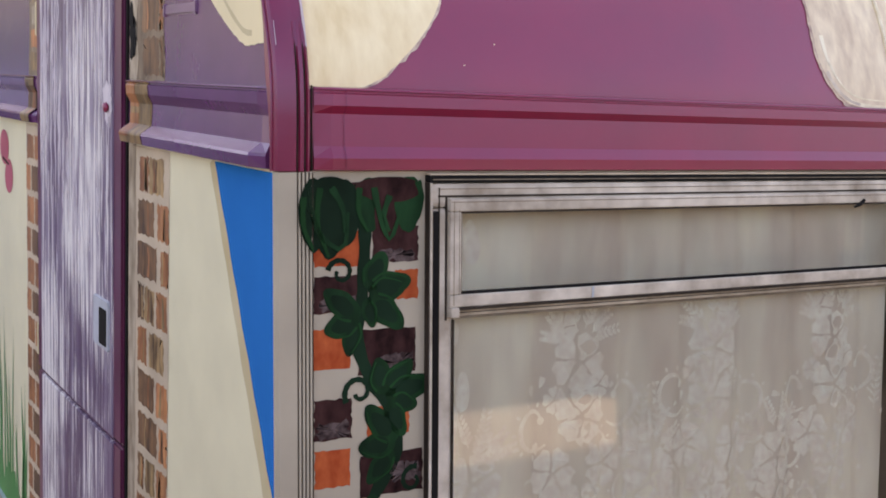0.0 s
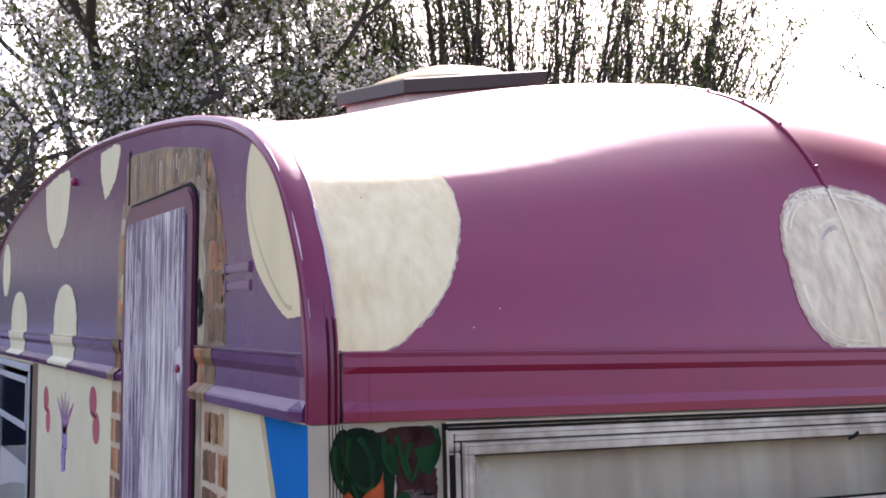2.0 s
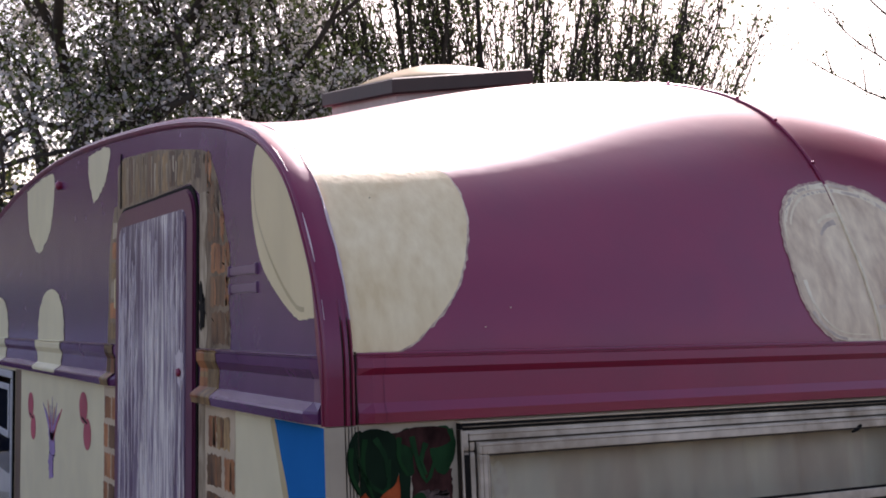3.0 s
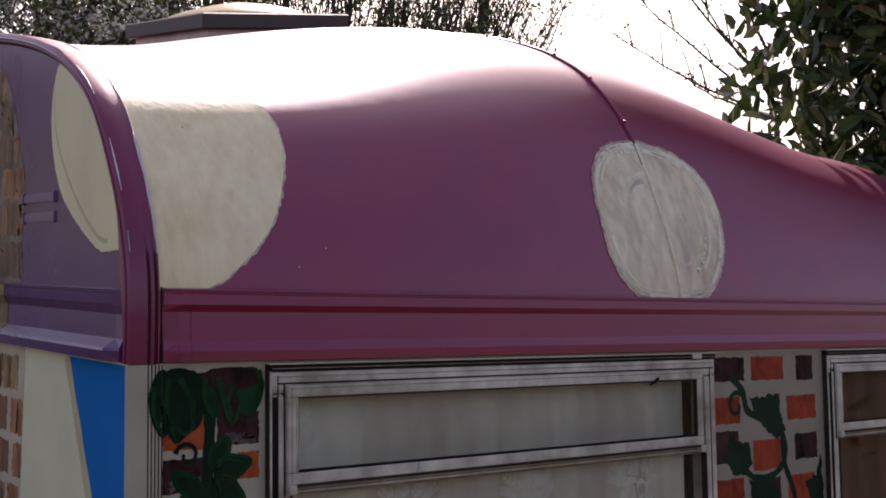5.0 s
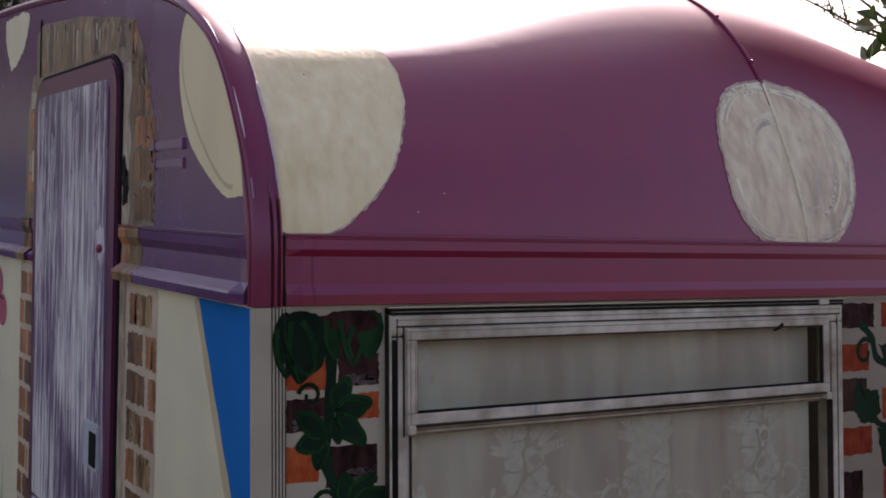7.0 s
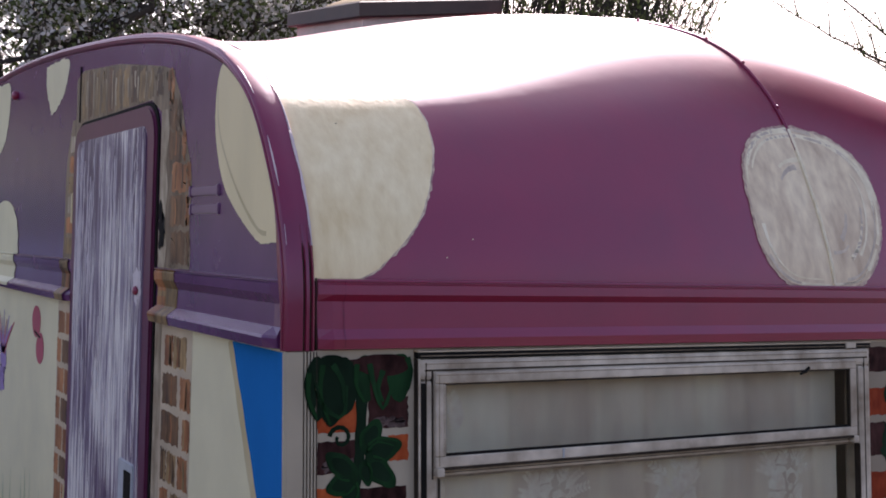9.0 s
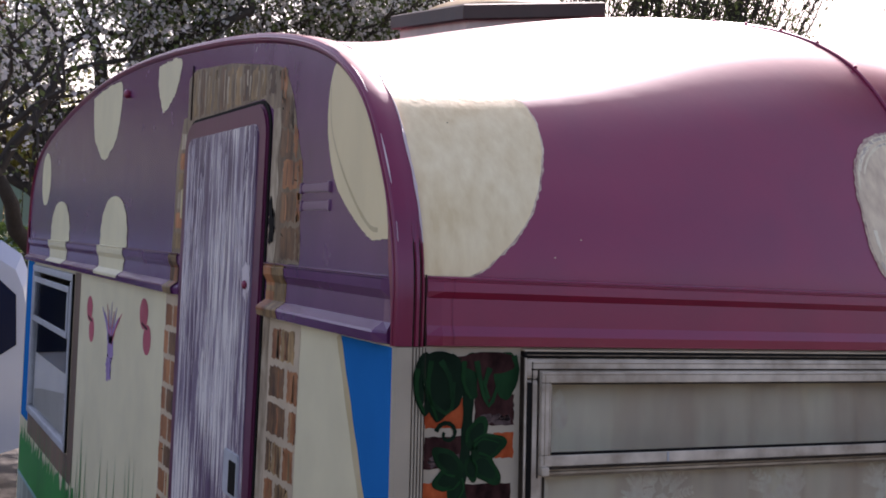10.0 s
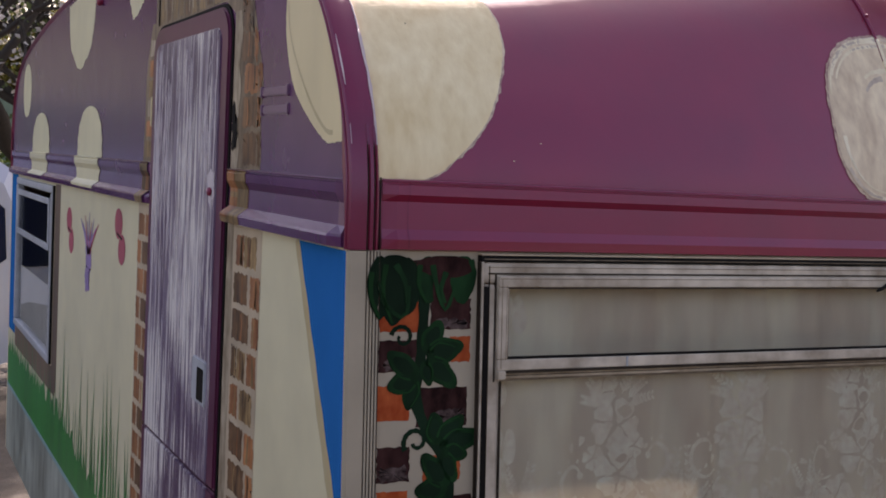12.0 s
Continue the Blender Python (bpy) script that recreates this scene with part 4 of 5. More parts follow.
# ---- end windows ----
def end_window(u0, u1, label, sash_out=0.020):
    head = WIN[3] - 0.006
    w = bars("end_window", end_at, u0, u1, WIN[2], head, 0.032, -0.025, 0.012, ALU, BODY, label)
    bar("top_seal", end_at, u0 - 0.004, u1 + 0.002, head, WIN[3] + 0.0035, -0.01, 0.013, RUBBER, w, "black rubber top seal", 0.002)
    bar("seal_lip", end_at, u0 - 0.004, u1 + 0.002, WIN[3] + 0.0037, WIN[3] + 0.0055, 0.0, 0.0140, MORTAR, w, "", 0)
    bar("seal_lip", end_at, u0, u1, WIN[3] - 0.0025, WIN[3] - 0.0012, 0.012, 0.0142, GRIME_PALE, w, "", 0)
    bar("side_seal", end_at, u0 + 0.0008, u0 + 0.0090, WIN[2], WIN[3] - 0.042, 0.0, 0.0135, RUBBER, w, "black rubber side seal", 0.001)
    bar("seal_lip", end_at, u0 - 0.0030, u0 + 0.0006, WIN[2], head, 0.0, 0.0130, ALU, w, "", 0.001)
    bar("seal_lip", end_at, u0 - 0.0042, u0 - 0.0032, WIN[2], head, 0.0, 0.0110, GRIME_SHADE, w, "", 0)
    bar("frame_joint", end_at, u0 + 0.0092, u0 + 0.0106, WIN[2], WIN[3] - 0.012, 0.011, 0.0128, GRIME_SHADE, w, "", 0)
    bar("glazing_strip", end_at, u0 + 0.030, u0 + 0.0330, WIN[2] + 0.03, 1.43, 0.0, 0.0132, GRIME_SHADE, w, "", 0)
    bar("frame_joint", end_at, u0 + 0.008, u1 - 0.008, head - 0.0185, head - 0.0160, 0.0, 0.0128, GRIME_SHADE, w, "", 0)
    bar("frame_joint", end_at, u0 + 0.008, u1 - 0.008, head - 0.0085, head - 0.0075, 0.0, 0.0124, GRIME_PALE, w, "", 0)
    bar("frame_joint", end_at, u0 + 0.0190, u0 + 0.0215, 1.43, head - 0.016, 0.0, 0.0130, GRIME_SHADE, w, "", 0)
    bar("frame_joint", end_at, u1 - 0.018, u1 - 0.016, WIN[2], head - 0.016, 0.011, 0.0126, GRIME_SHADE, w, "", 0)
    bar("frame_joint", end_at, u1 - 0.0335, u1 - 0.0315, WIN[2] + 0.03, 1.43, 0.0, 0.0128, GRIME_SHADE, w, "", 0)
    bar("transom", end_at, u0 + 0.03, u1 - 0.03, 1.4325, 1.4405, -0.02, 0.006, ALU, w)
    bar("frame_joint", end_at, u0 + 0.03, u1 - 0.03, 1.4295, 1.4325, -0.010, 0.0055, GRIME_PALE, w, "", 0)
    bar("frame_joint", end_at, u0 + 0.03, u1 - 0.03, 1.4368, 1.4378, 0.0, 0.0064, GRIME_SHADE, w, "", 0)
    a, b = u0 + 0.0225, u1 - 0.0465
    s = bars("vent_sash", end_at, a, b, 1.447, 1.586, 0.0165, 0.010, sash_out, ALU, w, "worn aluminium top-hung vent sash")
    bar("sash_lip", end_at, a + 0.002, b - 0.002, 1.4438, 1.4468, 0.012, sash_out + 0.002, GRIME_SHADE, s, "", 0)
    bar("sash_shadow_seal", end_at, a + 0.016, b - 0.016, 1.4635, 1.4668, 0.012, sash_out - 0.002, RUBBER, s, "", 0)
    bar("sash_shadow_seal", end_at, a + 0.016, b - 0.016, 1.5672, 1.5695, 0.012, sash_out - 0.001, GRIME_SHADE, s, "", 0)
    bar("sash_shadow_seal", end_at, a + 0.0163, a + 0.0183, 1.4635, 1.5695, 0.012, sash_out - 0.002, GRIME_PALE, s, "", 0)
    bar("sash_shadow_seal", end_at, b - 0.0185, b - 0.0163, 1.4635, 1.5695, 0.012, sash_out - 0.001, GRIME_SHADE, s, "", 0)
    bar("sash_edge", end_at, a + 0.001, b - 0.001, 1.5815, 1.5823, 0.012, sash_out + 0.0004, GRIME_PALE, s, "", 0)
    bar("sash_edge", end_at, a + 0.0050, a + 0.0058, 1.45, 1.583, 0.012, sash_out + 0.0004, GRIME_PALE, s, "", 0)
    bar("sash_edge", end_at, a + 0.0130, a + 0.0136, 1.4635, 1.572, 0.012, sash_out + 0.0004, GRIME_PALE, s, "", 0)
    bar("sash_seal", end_at, b + 0.0005, b + 0.004, 1.445, 1.585, 0.004, 0.014, RUBBER, s, "", 0)
    for q in (a, b - 0.012):
        bar("sash_end_cap", end_at, q, q + 0.013, 1.434, 1.4472, 0.010, sash_out + 0.003, ALU, s, "", 0.002)
    pane(end_at, a + 0.016, b - 0.016, 1.463, 1.570, 0.0145, s)
    pane(end_at, u0 + 0.031, u1 - 0.031, WIN[2] + 0.03, 1.4325, -0.002, w)
    return w


w1 = end_window(WIN[0], WIN[1], "large window in dirty cream aluminium frame")
w2 = end_window(WIN2[0], WIN2[1], "narrow window in dirty cream aluminium frame")
bar("rail_clip", end_at, 0.456, 0.459, 1.4485, 1.463, 0.0195, 0.0215, STEEL, w1, "", 0)
part("stay", tube([end_at(1.004, 1.574, 0.020), end_at(0.994, 1.568, 0.022), end_at(0.978, 1.564, 0.024)], [0.003, 0.003, 0.002], 6), RUBBER, w1, "small black stay")
bar("seal_tab", end_at, 1.108, 1.133, 1.607, 1.616, 0.013, 0.016, ALU, w1, "", 0)

# curtains inside
def fold(u, folds, deep):
    return deep * math.sin(u * folds + 0.6 * math.sin(u * 9)) + 0.4 * deep * math.sin(u * folds * 2.3 + 1)


def curtain(name, u0, u1, back, mat, label, folds, deep):
    grid = []
    for k in range(25):
        z = 0.88 + 0.725 * k / 24
        grid.append([(u, LEAN * (z - BELT) + back + fold(u, folds, deep), z) for u in [u0 + (u1 - u0) * i / 140 for i in range(141)]])
    return tagged(part(name, sheet(grid), mat, None, "", True), label, "curtain")


net = curtain("net_curtain", 0.19, 1.128, 0.034, CURTAIN, "grey net curtain with white floral lace inside the window", 48, 0.0065)
curtain("brown_curtain", 1.53, 2.04, 0.07, BROWN_CURTAIN, "dark brown curtain drawn inside the narrow window", 60, 0.010)


def lace(cx, cz, flip, seed):
    """One flower spray of the lace as thread pads."""
    r0 = random.Random(seed)
    bm = bmesh.new()
    at = lambda x, z: (x, LEAN * (z - BELT) + 0.0335 + fold(x, 48, 0.0065) - 0.0006 - 0.0006 * r0.random(), z)
    def pad(x, z, rx, rz, ang):
        c, s = math.cos(ang), math.sin(ang)
        vs = [bm.verts.new(at(x + c * rx * math.cos(t) - s * rz * math.sin(t), z + s * rx * math.cos(t) + c * rz * math.sin(t))) for t in [2 * math.pi * i / 12 for i in range(12)]]
        bm.faces.new(vs)
    def petal(x, z, r, ang, wide):
        """A heart-shaped petal with its point at x, z."""
        c, q = math.cos(ang), math.sin(ang)
        rim = [(0.0, 0.0), (0.35, 0.62), (0.72, 0.95), (1.0, 0.62), (0.93, 0.15), (0.93, -0.15), (1.0, -0.62), (0.72, -0.95), (0.35, -0.62)]
        bm.faces.new([bm.verts.new(at(x + r * (u * c - v * wide * q), z + r * (u * q + v * wide * c))) for u, v in rim])
    def flower(x, z, r):
        """A rose: an outer ring of petals, an open bud and a ring of thread between them."""
        turn = r0.uniform(0, 1.2)
        for i in range(5):
            t = turn + i * 1.2566
            petal(x + math.cos(t) * r * 0.2, z + math.sin(t) * r * 0.2, r * 1.0, t, 0.57)
        for i in range(3):
            pad(x + 0.3 * r * math.cos(turn + i * 2.1), z + 0.3 * r * math.sin(turn + i * 2.1), r * 0.2, r * 0.12, turn + i * 2.1)
    def scroll(x, z, r, a0, a1, w, f):
        """A scroll that tapers towards both ends and ends in a bud."""
        pts = [a0 + (a1 - a0) * i / 22 for i in range(23)]
        rad = [r * (1 - 0.62 * (i / 22) ** 1.6) for i in range(23)]
        thick = [w * (0.25 + 0.75 * math.sin(math.pi * (0.08 + 0.86 * i / 22))) / 2 for i in range(23)]
        for i in range(22):
            vs = [bm.verts.new(at(x + f * (rad[k] + q * thick[k]) * math.cos(pts[k]), z + (rad[k] + q * thick[k]) * math.sin(pts[k]))) for k, q in ((i, -1), (i, 1), (i + 1, 1), (i + 1, -1))]
            bm.faces.new(vs)
        pad(x + f * rad[-1] * math.cos(a1), z + rad[-1] * math.sin(a1), w * 0.75, w * 0.75, 0)
        for i in range(3, 20, 3):
            pad(x + f * (rad[i] + w * 1.3) * math.cos(pts[i]), z + (rad[i] + w * 1.3) * math.sin(pts[i]), w * 0.5, w * 0.32, pts[i] * f)
    def sprig(x, z, long, ang, n):
        """A stem with pairs of small leaves."""
        for i in range(n):
            f = (i + 1) / n
            px_, pz = x + long * f * math.cos(ang) + 0.006 * f * f * flip, z + long * f * math.sin(ang)
            pad(px_ - long / n * 0.5 * math.cos(ang), pz - long / n * 0.5 * math.sin(ang), long / n * 0.5, 0.0011, ang)
            for q in (-1, 1):
                pad(px_ + 0.006 * math.cos(ang + q * 0.8), pz + 0.006 * math.sin(ang + q * 0.8), 0.0075 * (1.1 - 0.5 * f), 0.0026, ang + q * 0.7)
    flower(cx, cz, 0.036)
    flower(cx - 0.024 * flip, cz + 0.050, 0.019)
    flower(cx + 0.034 * flip, cz - 0.034, 0.018)
    flower(cx + 0.004 * flip, cz - 0.078, 0.033)
    flower(cx - 0.038 * flip, cz - 0.052, 0.017)
    flower(cx + 0.045 * flip, cz - 0.150, 0.030)
    flower(cx - 0.042 * flip, cz - 0.158, 0.032)
    flower(cx + 0.006 * flip, cz - 0.212, 0.032)
    for ang, long in ((1.75, 0.075), (1.25, 0.085), (0.7, 0.07), (2.5, 0.072), (0.25, 0.075), (2.95, 0.07)):
        sprig(cx + 0.022 * math.cos(ang), cz + 0.03 + 0.02 * math.sin(ang), long * r0.uniform(0.5, 0.72), ang + r0.uniform(-0.1, 0.1), 6)
    sprig(cx + 0.115 * flip, cz - 0.135, 0.085, 1.55, 7)
    for i in range(24):
        x, z, t = cx + r0.gauss(0, 0.050), cz - r0.uniform(0.03, 0.27), r0.uniform(0, 3.1)
        petal(x, z, r0.uniform(0.010, 0.019), t, 0.34)
    scroll(cx + 0.078 * flip, cz - 0.060, 0.040, -2.3, 2.6, 0.0085, flip)
    scroll(cx - 0.074 * flip, cz - 0.085, 0.036, -2.2, 2.7, 0.0080, -flip)
    scroll(cx + 0.028 * flip, cz - 0.122, 0.022, 1.4, 6.4, 0.0062, -flip)
    scroll(cx - 0.085 * flip, cz - 0.190, 0.030, 1.2, 6.2, 0.0070, -flip)
    scroll(cx + 0.088 * flip, cz - 0.200, 0.026, 1.0, 5.8, 0.0065, flip)
    part("lace_motif", bm, LACE, net)


for k, (x, zc) in enumerate(((0.475, 1.345), (0.735, 1.348), (0.995, 1.345), (0.300, 1.19), (0.61, 1.165), (0.87, 1.16))):
    lace(x, zc, 1 if k % 2 == 0 else -1, 20 + k)

# pale rounded patches at the curtain's edge
for k, (x, z, w, h) in enumerate(((0.272, 1.532, 0.016, 0.022), (0.296, 1.520, 0.012, 0.030), (0.268, 1.484, 0.014, 0.014), (0.262, 1.402, 0.016, 0.018), (0.258, 1.330, 0.014, 0.020), (0.284, 1.318, 0.012, 0.030), (0.262, 1.280, 0.016, 0.024))):
    rings = blob_rings(x, z, w, h, seed=80 + k, rings=4, n=28, rough=0.07)
    patch("bunched_fold", rings, lambda x, z: (x, LEAN * (z - BELT) + 0.0325 + fold(x, 48, 0.0065) - 0.0008, z), LACE, net)

# ---- vine murals on the end wall ----
vine = part("painted_vine", sheet([[end_wall(x, z, 0.0003) for x in (0.0425, 0.205)] for z in (FOOT, 1.60)]), GREY, BODY, "painted green vine over orange and maroon bricks")
k = 0
for x0, z0, x1, z1, m in ((0.047, 1.504, 0.116, 1.546, BRICK_ORANGE), (0.047, 1.447, 0.112, 1.492, BRICK_DARK), (0.043, 1.378, 0.096, 1.427, BRICK_ORANGE), (0.047, 1.290, 0.098, 1.340, BRICK_DARK),
                          (0.048, 1.230, 0.096, 1.277, BRICK_ORANGE), (0.045, 1.15, 0.10, 1.20, BRICK_DARK), (0.127, 1.507, 0.192, 1.550, BRICK_DARK), (0.160, 1.459, 0.192, 1.496, BRICK_ORANGE),
                          (0.107, 1.366, 0.189, 1.423, BRICK_DARK), (0.120, 1.287, 0.180, 1.325, BRICK_ORANGE), (0.110, 1.211, 0.200, 1.264, BRICK_DARK), (0.13, 1.14, 0.195, 1.19, BRICK_ORANGE), (0.075, 1.566, 0.19, 1.606, BRICK_DARK)):
    brick(x0, x1, z0, z1, m, on_end(0.0022), vine, k + 600, 0.0012)
    k += 1


for q, (x0, z0, w, h) in enumerate(((0.056, 1.449, 0.046, 0.016), (0.140, 1.369, 0.044, 0.020), (0.050, 1.292, 0.044, 0.020), (0.135, 1.509, 0.050, 0.012), (0.155, 1.225, 0.040, 0.024))):
    brick(x0, x0 + w, z0, z0 + h, FLECK, on_end(0.0030), vine, 900 + q, 0.0035)


def leaf(cx, cz, r, ang, parent, lobes=3, squash=0.8, seed=1):
    """A painted leaf of pointed lobes: bright edge strokes round a dark blade."""
    r0 = random.Random(seed)
    made = None
    for k in range(lobes):
        a = ang + (k - (lobes - 1) / 2) * 0.95
        long, wide = r * (1.12 if k == (lobes - 1) // 2 else 0.92), r * 0.36
        def rim(s, off):
            out = []
            for ring in (0.5, 1.0):
                row = []
                for i in range(28):
                    q = 2 * math.pi * i / 28
                    x = long * (0.5 - 0.5 * math.cos(q))
                    w = wide * math.sin(q) * (1 - 0.35 * (x / long)) * (1 + 0.06 * math.sin(5 * q + seed))
                    x, w = long / 2 + (x - long / 2) * s * ring, w * s * ring
                    row.append((cx + x * math.cos(a) - w * math.sin(a), cz + x * math.sin(a) + w * math.cos(a)))
                out.append(row)
            mid_point = (cx + long / 2 * math.cos(a), cz + long / 2 * math.sin(a))
            return [[mid_point] * 28] + out
        b = patch("leaf" if made is None else "lobe", rim(1.0, 0), on_end(0.0034 + 0.0006 * k), LEAF_MID, parent if made is None else made)
        made = made or b
        patch("leaf_blade", rim(0.60, 0), on_end(0.0050 + 0.0006 * k), LEAF_DARK, made)
        edge = [(cx + long * q * math.cos(a) - wide * g * math.sin(a), cz + long * q * math.sin(a) + wide * g * math.cos(a)) for q, g in ((0.12, 0.45), (0.4, 0.80), (0.7, 0.52), (0.9, 0.2))]
        ribbon("leaf_stroke", edge, 0.0035, on_end(0.0060 + 0.0004 * k), LEAF_GREEN, made, "", 0.4, 10)


for k, (cx, cz, rx, rz) in enumerate(((0.045, 1.568, 0.021, 0.046), (0.068, 1.560, 0.022, 0.048), (0.090, 1.570, 0.020, 0.040), (0.066, 1.588, 0.036, 0.026))):
    patch("leaf", blob_rings(cx, cz, rx, rz, seed=40 + k, rings=10, rough=0.03, power=1.8), lambda x, z: end_wall(x, z, (0.0082 if x < 0.0425 else 0.0012) + 0.0003 * k), LEAF_DARK, vine)
for k, (cx, cz, rx, rz) in enumerate(((0.122, 1.578, 0.019, 0.034), (0.150, 1.568, 0.020, 0.044), (0.178, 1.580, 0.021, 0.036), (0.150, 1.598, 0.050, 0.016))):
    patch("leaf", blob_rings(cx, cz, rx, rz, lambda x, z: (min(x, 0.2), min(z, 1.613)), seed=50 + k, rings=3, rough=0.04, power=1.8), on_end(0.0034 + 0.0008 * k), BRICK_DARK if k in (1, 3) else LEAF_MID, vine)
for pts in ([(0.030, 1.59), (0.030, 1.555), (0.044, 1.524)], [(0.055, 1.60), (0.051, 1.56), (0.066, 1.516)], [(0.108, 1.60), (0.107, 1.57), (0.120, 1.546)]):
    ribbon("leaf_stroke", pts, 0.008, lambda x, z: end_wall(x, z, 0.0097 if x < 0.044 else 0.0026), LEAF_GREEN, vine, "", 0.5, 12)
for pts in ([(0.04, 1.60), (0.05, 1.55), (0.085, 1.525), (0.092, 1.57)], [(0.07, 1.60), (0.085, 1.575), (0.088, 1.545)], [(0.128, 1.60), (0.135, 1.57), (0.15, 1.535), (0.165, 1.57)], [(0.15, 1.59), (0.142, 1.565), (0.15, 1.545)], [(0.19, 1.608), (0.196, 1.585), (0.19, 1.562)]):
    ribbon("leaf_stroke", pts, 0.009, lambda x, z: end_wall(x, z, 0.0097 if x < 0.044 else 0.0026), LEAF_MID, vine, "", 0.5, 12)
leaf(0.120, 1.474, 0.056, 0.62, vine, 2, 0.8, 1)
leaf(0.122, 1.466, 0.058, -0.25, vine, 2, 0.8, 2)
leaf(0.118, 1.462, 0.034, -1.3, vine, 1, 0.8, 3)
leaf(0.108, 1.438, 0.054, 2.95, vine, 2, 0.7, 4)
leaf(0.102, 1.440, 0.044, -1.75, vine, 1, 0.7, 5)
leaf(0.142, 1.340, 0.052, 1.25, vine, 2, 0.85, 6)
leaf(0.146, 1.336, 0.062, 0.25, vine, 1, 0.85, 7)
leaf(0.150, 1.330, 0.046, -0.65, vine, 2, 0.85, 8)
leaf(0.160, 1.278, 0.058, 2.75, vine, 2, 0.8, 9)
leaf(0.156, 1.268, 0.048, -2.3, vine, 1, 0.8, 10)
leaf(0.118, 1.170, 0.05, 0.4, vine, 3, 0.8, 11)
ribbon("stem", [(0.11, 1.605), (0.116, 1.55), (0.113, 1.47), (0.106, 1.41), (0.125, 1.36), (0.155, 1.315), (0.16, 1.26), (0.125, 1.20), (0.118, 1.12)], 0.017, on_end(0.0030), LEAF_DARK, vine, "", 1.0, 40)


def curl(x, z, r, turns, start, hand, parent, width=0.007):
    pts = [(x + hand * r * (1 - 0.72 * i / 20) * math.cos(start + turns * i / 20), z + r * (1 - 0.72 * i / 20) * math.sin(start + turns * i / 20)) for i in range(21)]
    ribbon("tendril", pts, width, on_end(0.0038), LEAF_DARK, parent, "", 0.7, 36)


curl(0.083, 1.496, 0.018, 6.5, 0.2, -1, vine)
curl(0.108, 1.346, 0.021, 6.5, -0.6, -1, vine, 0.008)
curl(0.185, 1.225, 0.018, 6.0, 1.2, 1, vine)
# right vine: grey and orange bricks darkened in colour for the shade there
vine2 = part("painted_vine", sheet([[end_wall(x, z, 0.0003) for x in (1.180, 1.540)] for z in (FOOT, 1.616)]), GREY_SHADED, BODY, "painted dark vine over orange and maroon bricks")
for x0, z0, x1, z1, m in ((1.186, 1.560, 1.278, 1.606, BRICK_DARK), (1.300, 1.559, 1.405, 1.606, BRICK_ORANGE_SHADED), (1.448, 1.556, 1.505, 1.606, BRICK_DARK), (1.183, 1.478, 1.262, 1.529, BRICK_ORANGE_SHADED), (1.413, 1.476, 1.512, 1.525, BRICK_ORANGE_SHADED),
                          (1.183, 1.402, 1.255, 1.464, BRICK_DARK), (1.300, 1.382, 1.392, 1.441, BRICK_ORANGE_SHADED), (1.437, 1.395, 1.513, 1.447, BRICK_DARK), (1.183, 1.320, 1.268, 1.372, BRICK_ORANGE_SHADED), (1.295, 1.310, 1.385, 1.365, BRICK_DARK),
                          (1.41, 1.31, 1.50, 1.365, BRICK_ORANGE_SHADED), (1.183, 1.235, 1.24, 1.29, BRICK_DARK), (1.30, 1.23, 1.40, 1.285, BRICK_ORANGE_SHADED), (1.43, 1.23, 1.51, 1.285, BRICK_DARK)):
    brick(x0, x1, z0, z1, m, on_end(0.0022), vine2, k + 600, 0.0015)
    k += 1
patch("leaf", shape_rings([(1.29, 1.525), (1.34, 1.528), (1.392, 1.532), (1.39, 1.49), (1.405, 1.455), (1.375, 1.44), (1.345, 1.46), (1.31, 1.485)], 2, 0.004), on_end(0.0034), LEAF_DARK, vine2, "", False)
patch("leaf", shape_rings([(1.225, 1.465), (1.245, 1.44), (1.29, 1.44), (1.295, 1.40), (1.27, 1.375), (1.235, 1.38), (1.215, 1.41)], 2, 0.004), on_end(0.0034), LEAF_DARK, vine2, "", False)
patch("leaf", shape_rings([(1.285, 1.365), (1.36, 1.37), (1.38, 1.33), (1.35, 1.28), (1.30, 1.29)], 2, 0.004), on_end(0.0034), LEAF_DARK, vine2, "", False)
patch("leaf", shape_rings([(1.525, 1.40), (1.505, 1.36), (1.47, 1.35), (1.49, 1.30), (1.53, 1.30)], 2, 0.004), on_end(0.0034), LEAF_DARK, vine2, "", False)
ribbon("stem", [(1.235, 1.57), (1.27, 1.54), (1.285, 1.50), (1.34, 1.48), (1.395, 1.45), (1.40, 1.40), (1.36, 1.37), (1.30, 1.37), (1.27, 1.39)], 0.016, on_end(0.0030), LEAF_DARK, vine2, "", 0.8, 40)
ribbon("stem", [(1.395, 1.45), (1.40, 1.39), (1.43, 1.32), (1.43, 1.22)], 0.014, on_end(0.0032), LEAF_DARK, vine2)
curl(1.25, 1.512, 0.03, 6.5, 0.1, 1, vine2, 0.011)

# chips in the plum paint
for k, (x, s) in enumerate(((0.31, 0.165), (0.26, 0.135), (0.12, 0.36))):
    patch("paint_chip", blob_rings(x, s, 0.0014, 0.0010, seed=k, rings=1, n=8, rough=0.2), lambda x, s: skin(x, s, 0.0032), CREAM if k < 2 else GRIME_SHADE, BODY)

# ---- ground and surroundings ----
# near-black surface for the added walls out of view
DIM = material("dark surface of the light blockers", (0.022, 0.020, 0.017), 0.8, 0, 0.4, 12, 0.2, stretch=(1, 1, 0.2))
DRIVE = material("pale gravel drive", (0.115, 0.105, 0.09), 0.9, 0, 0.3, 40, 0.5, 120)
BARK = material("dark bark", (0.035, 0.028, 0.022), 0.9, 0, 0.4, 20, 0.6, 40)
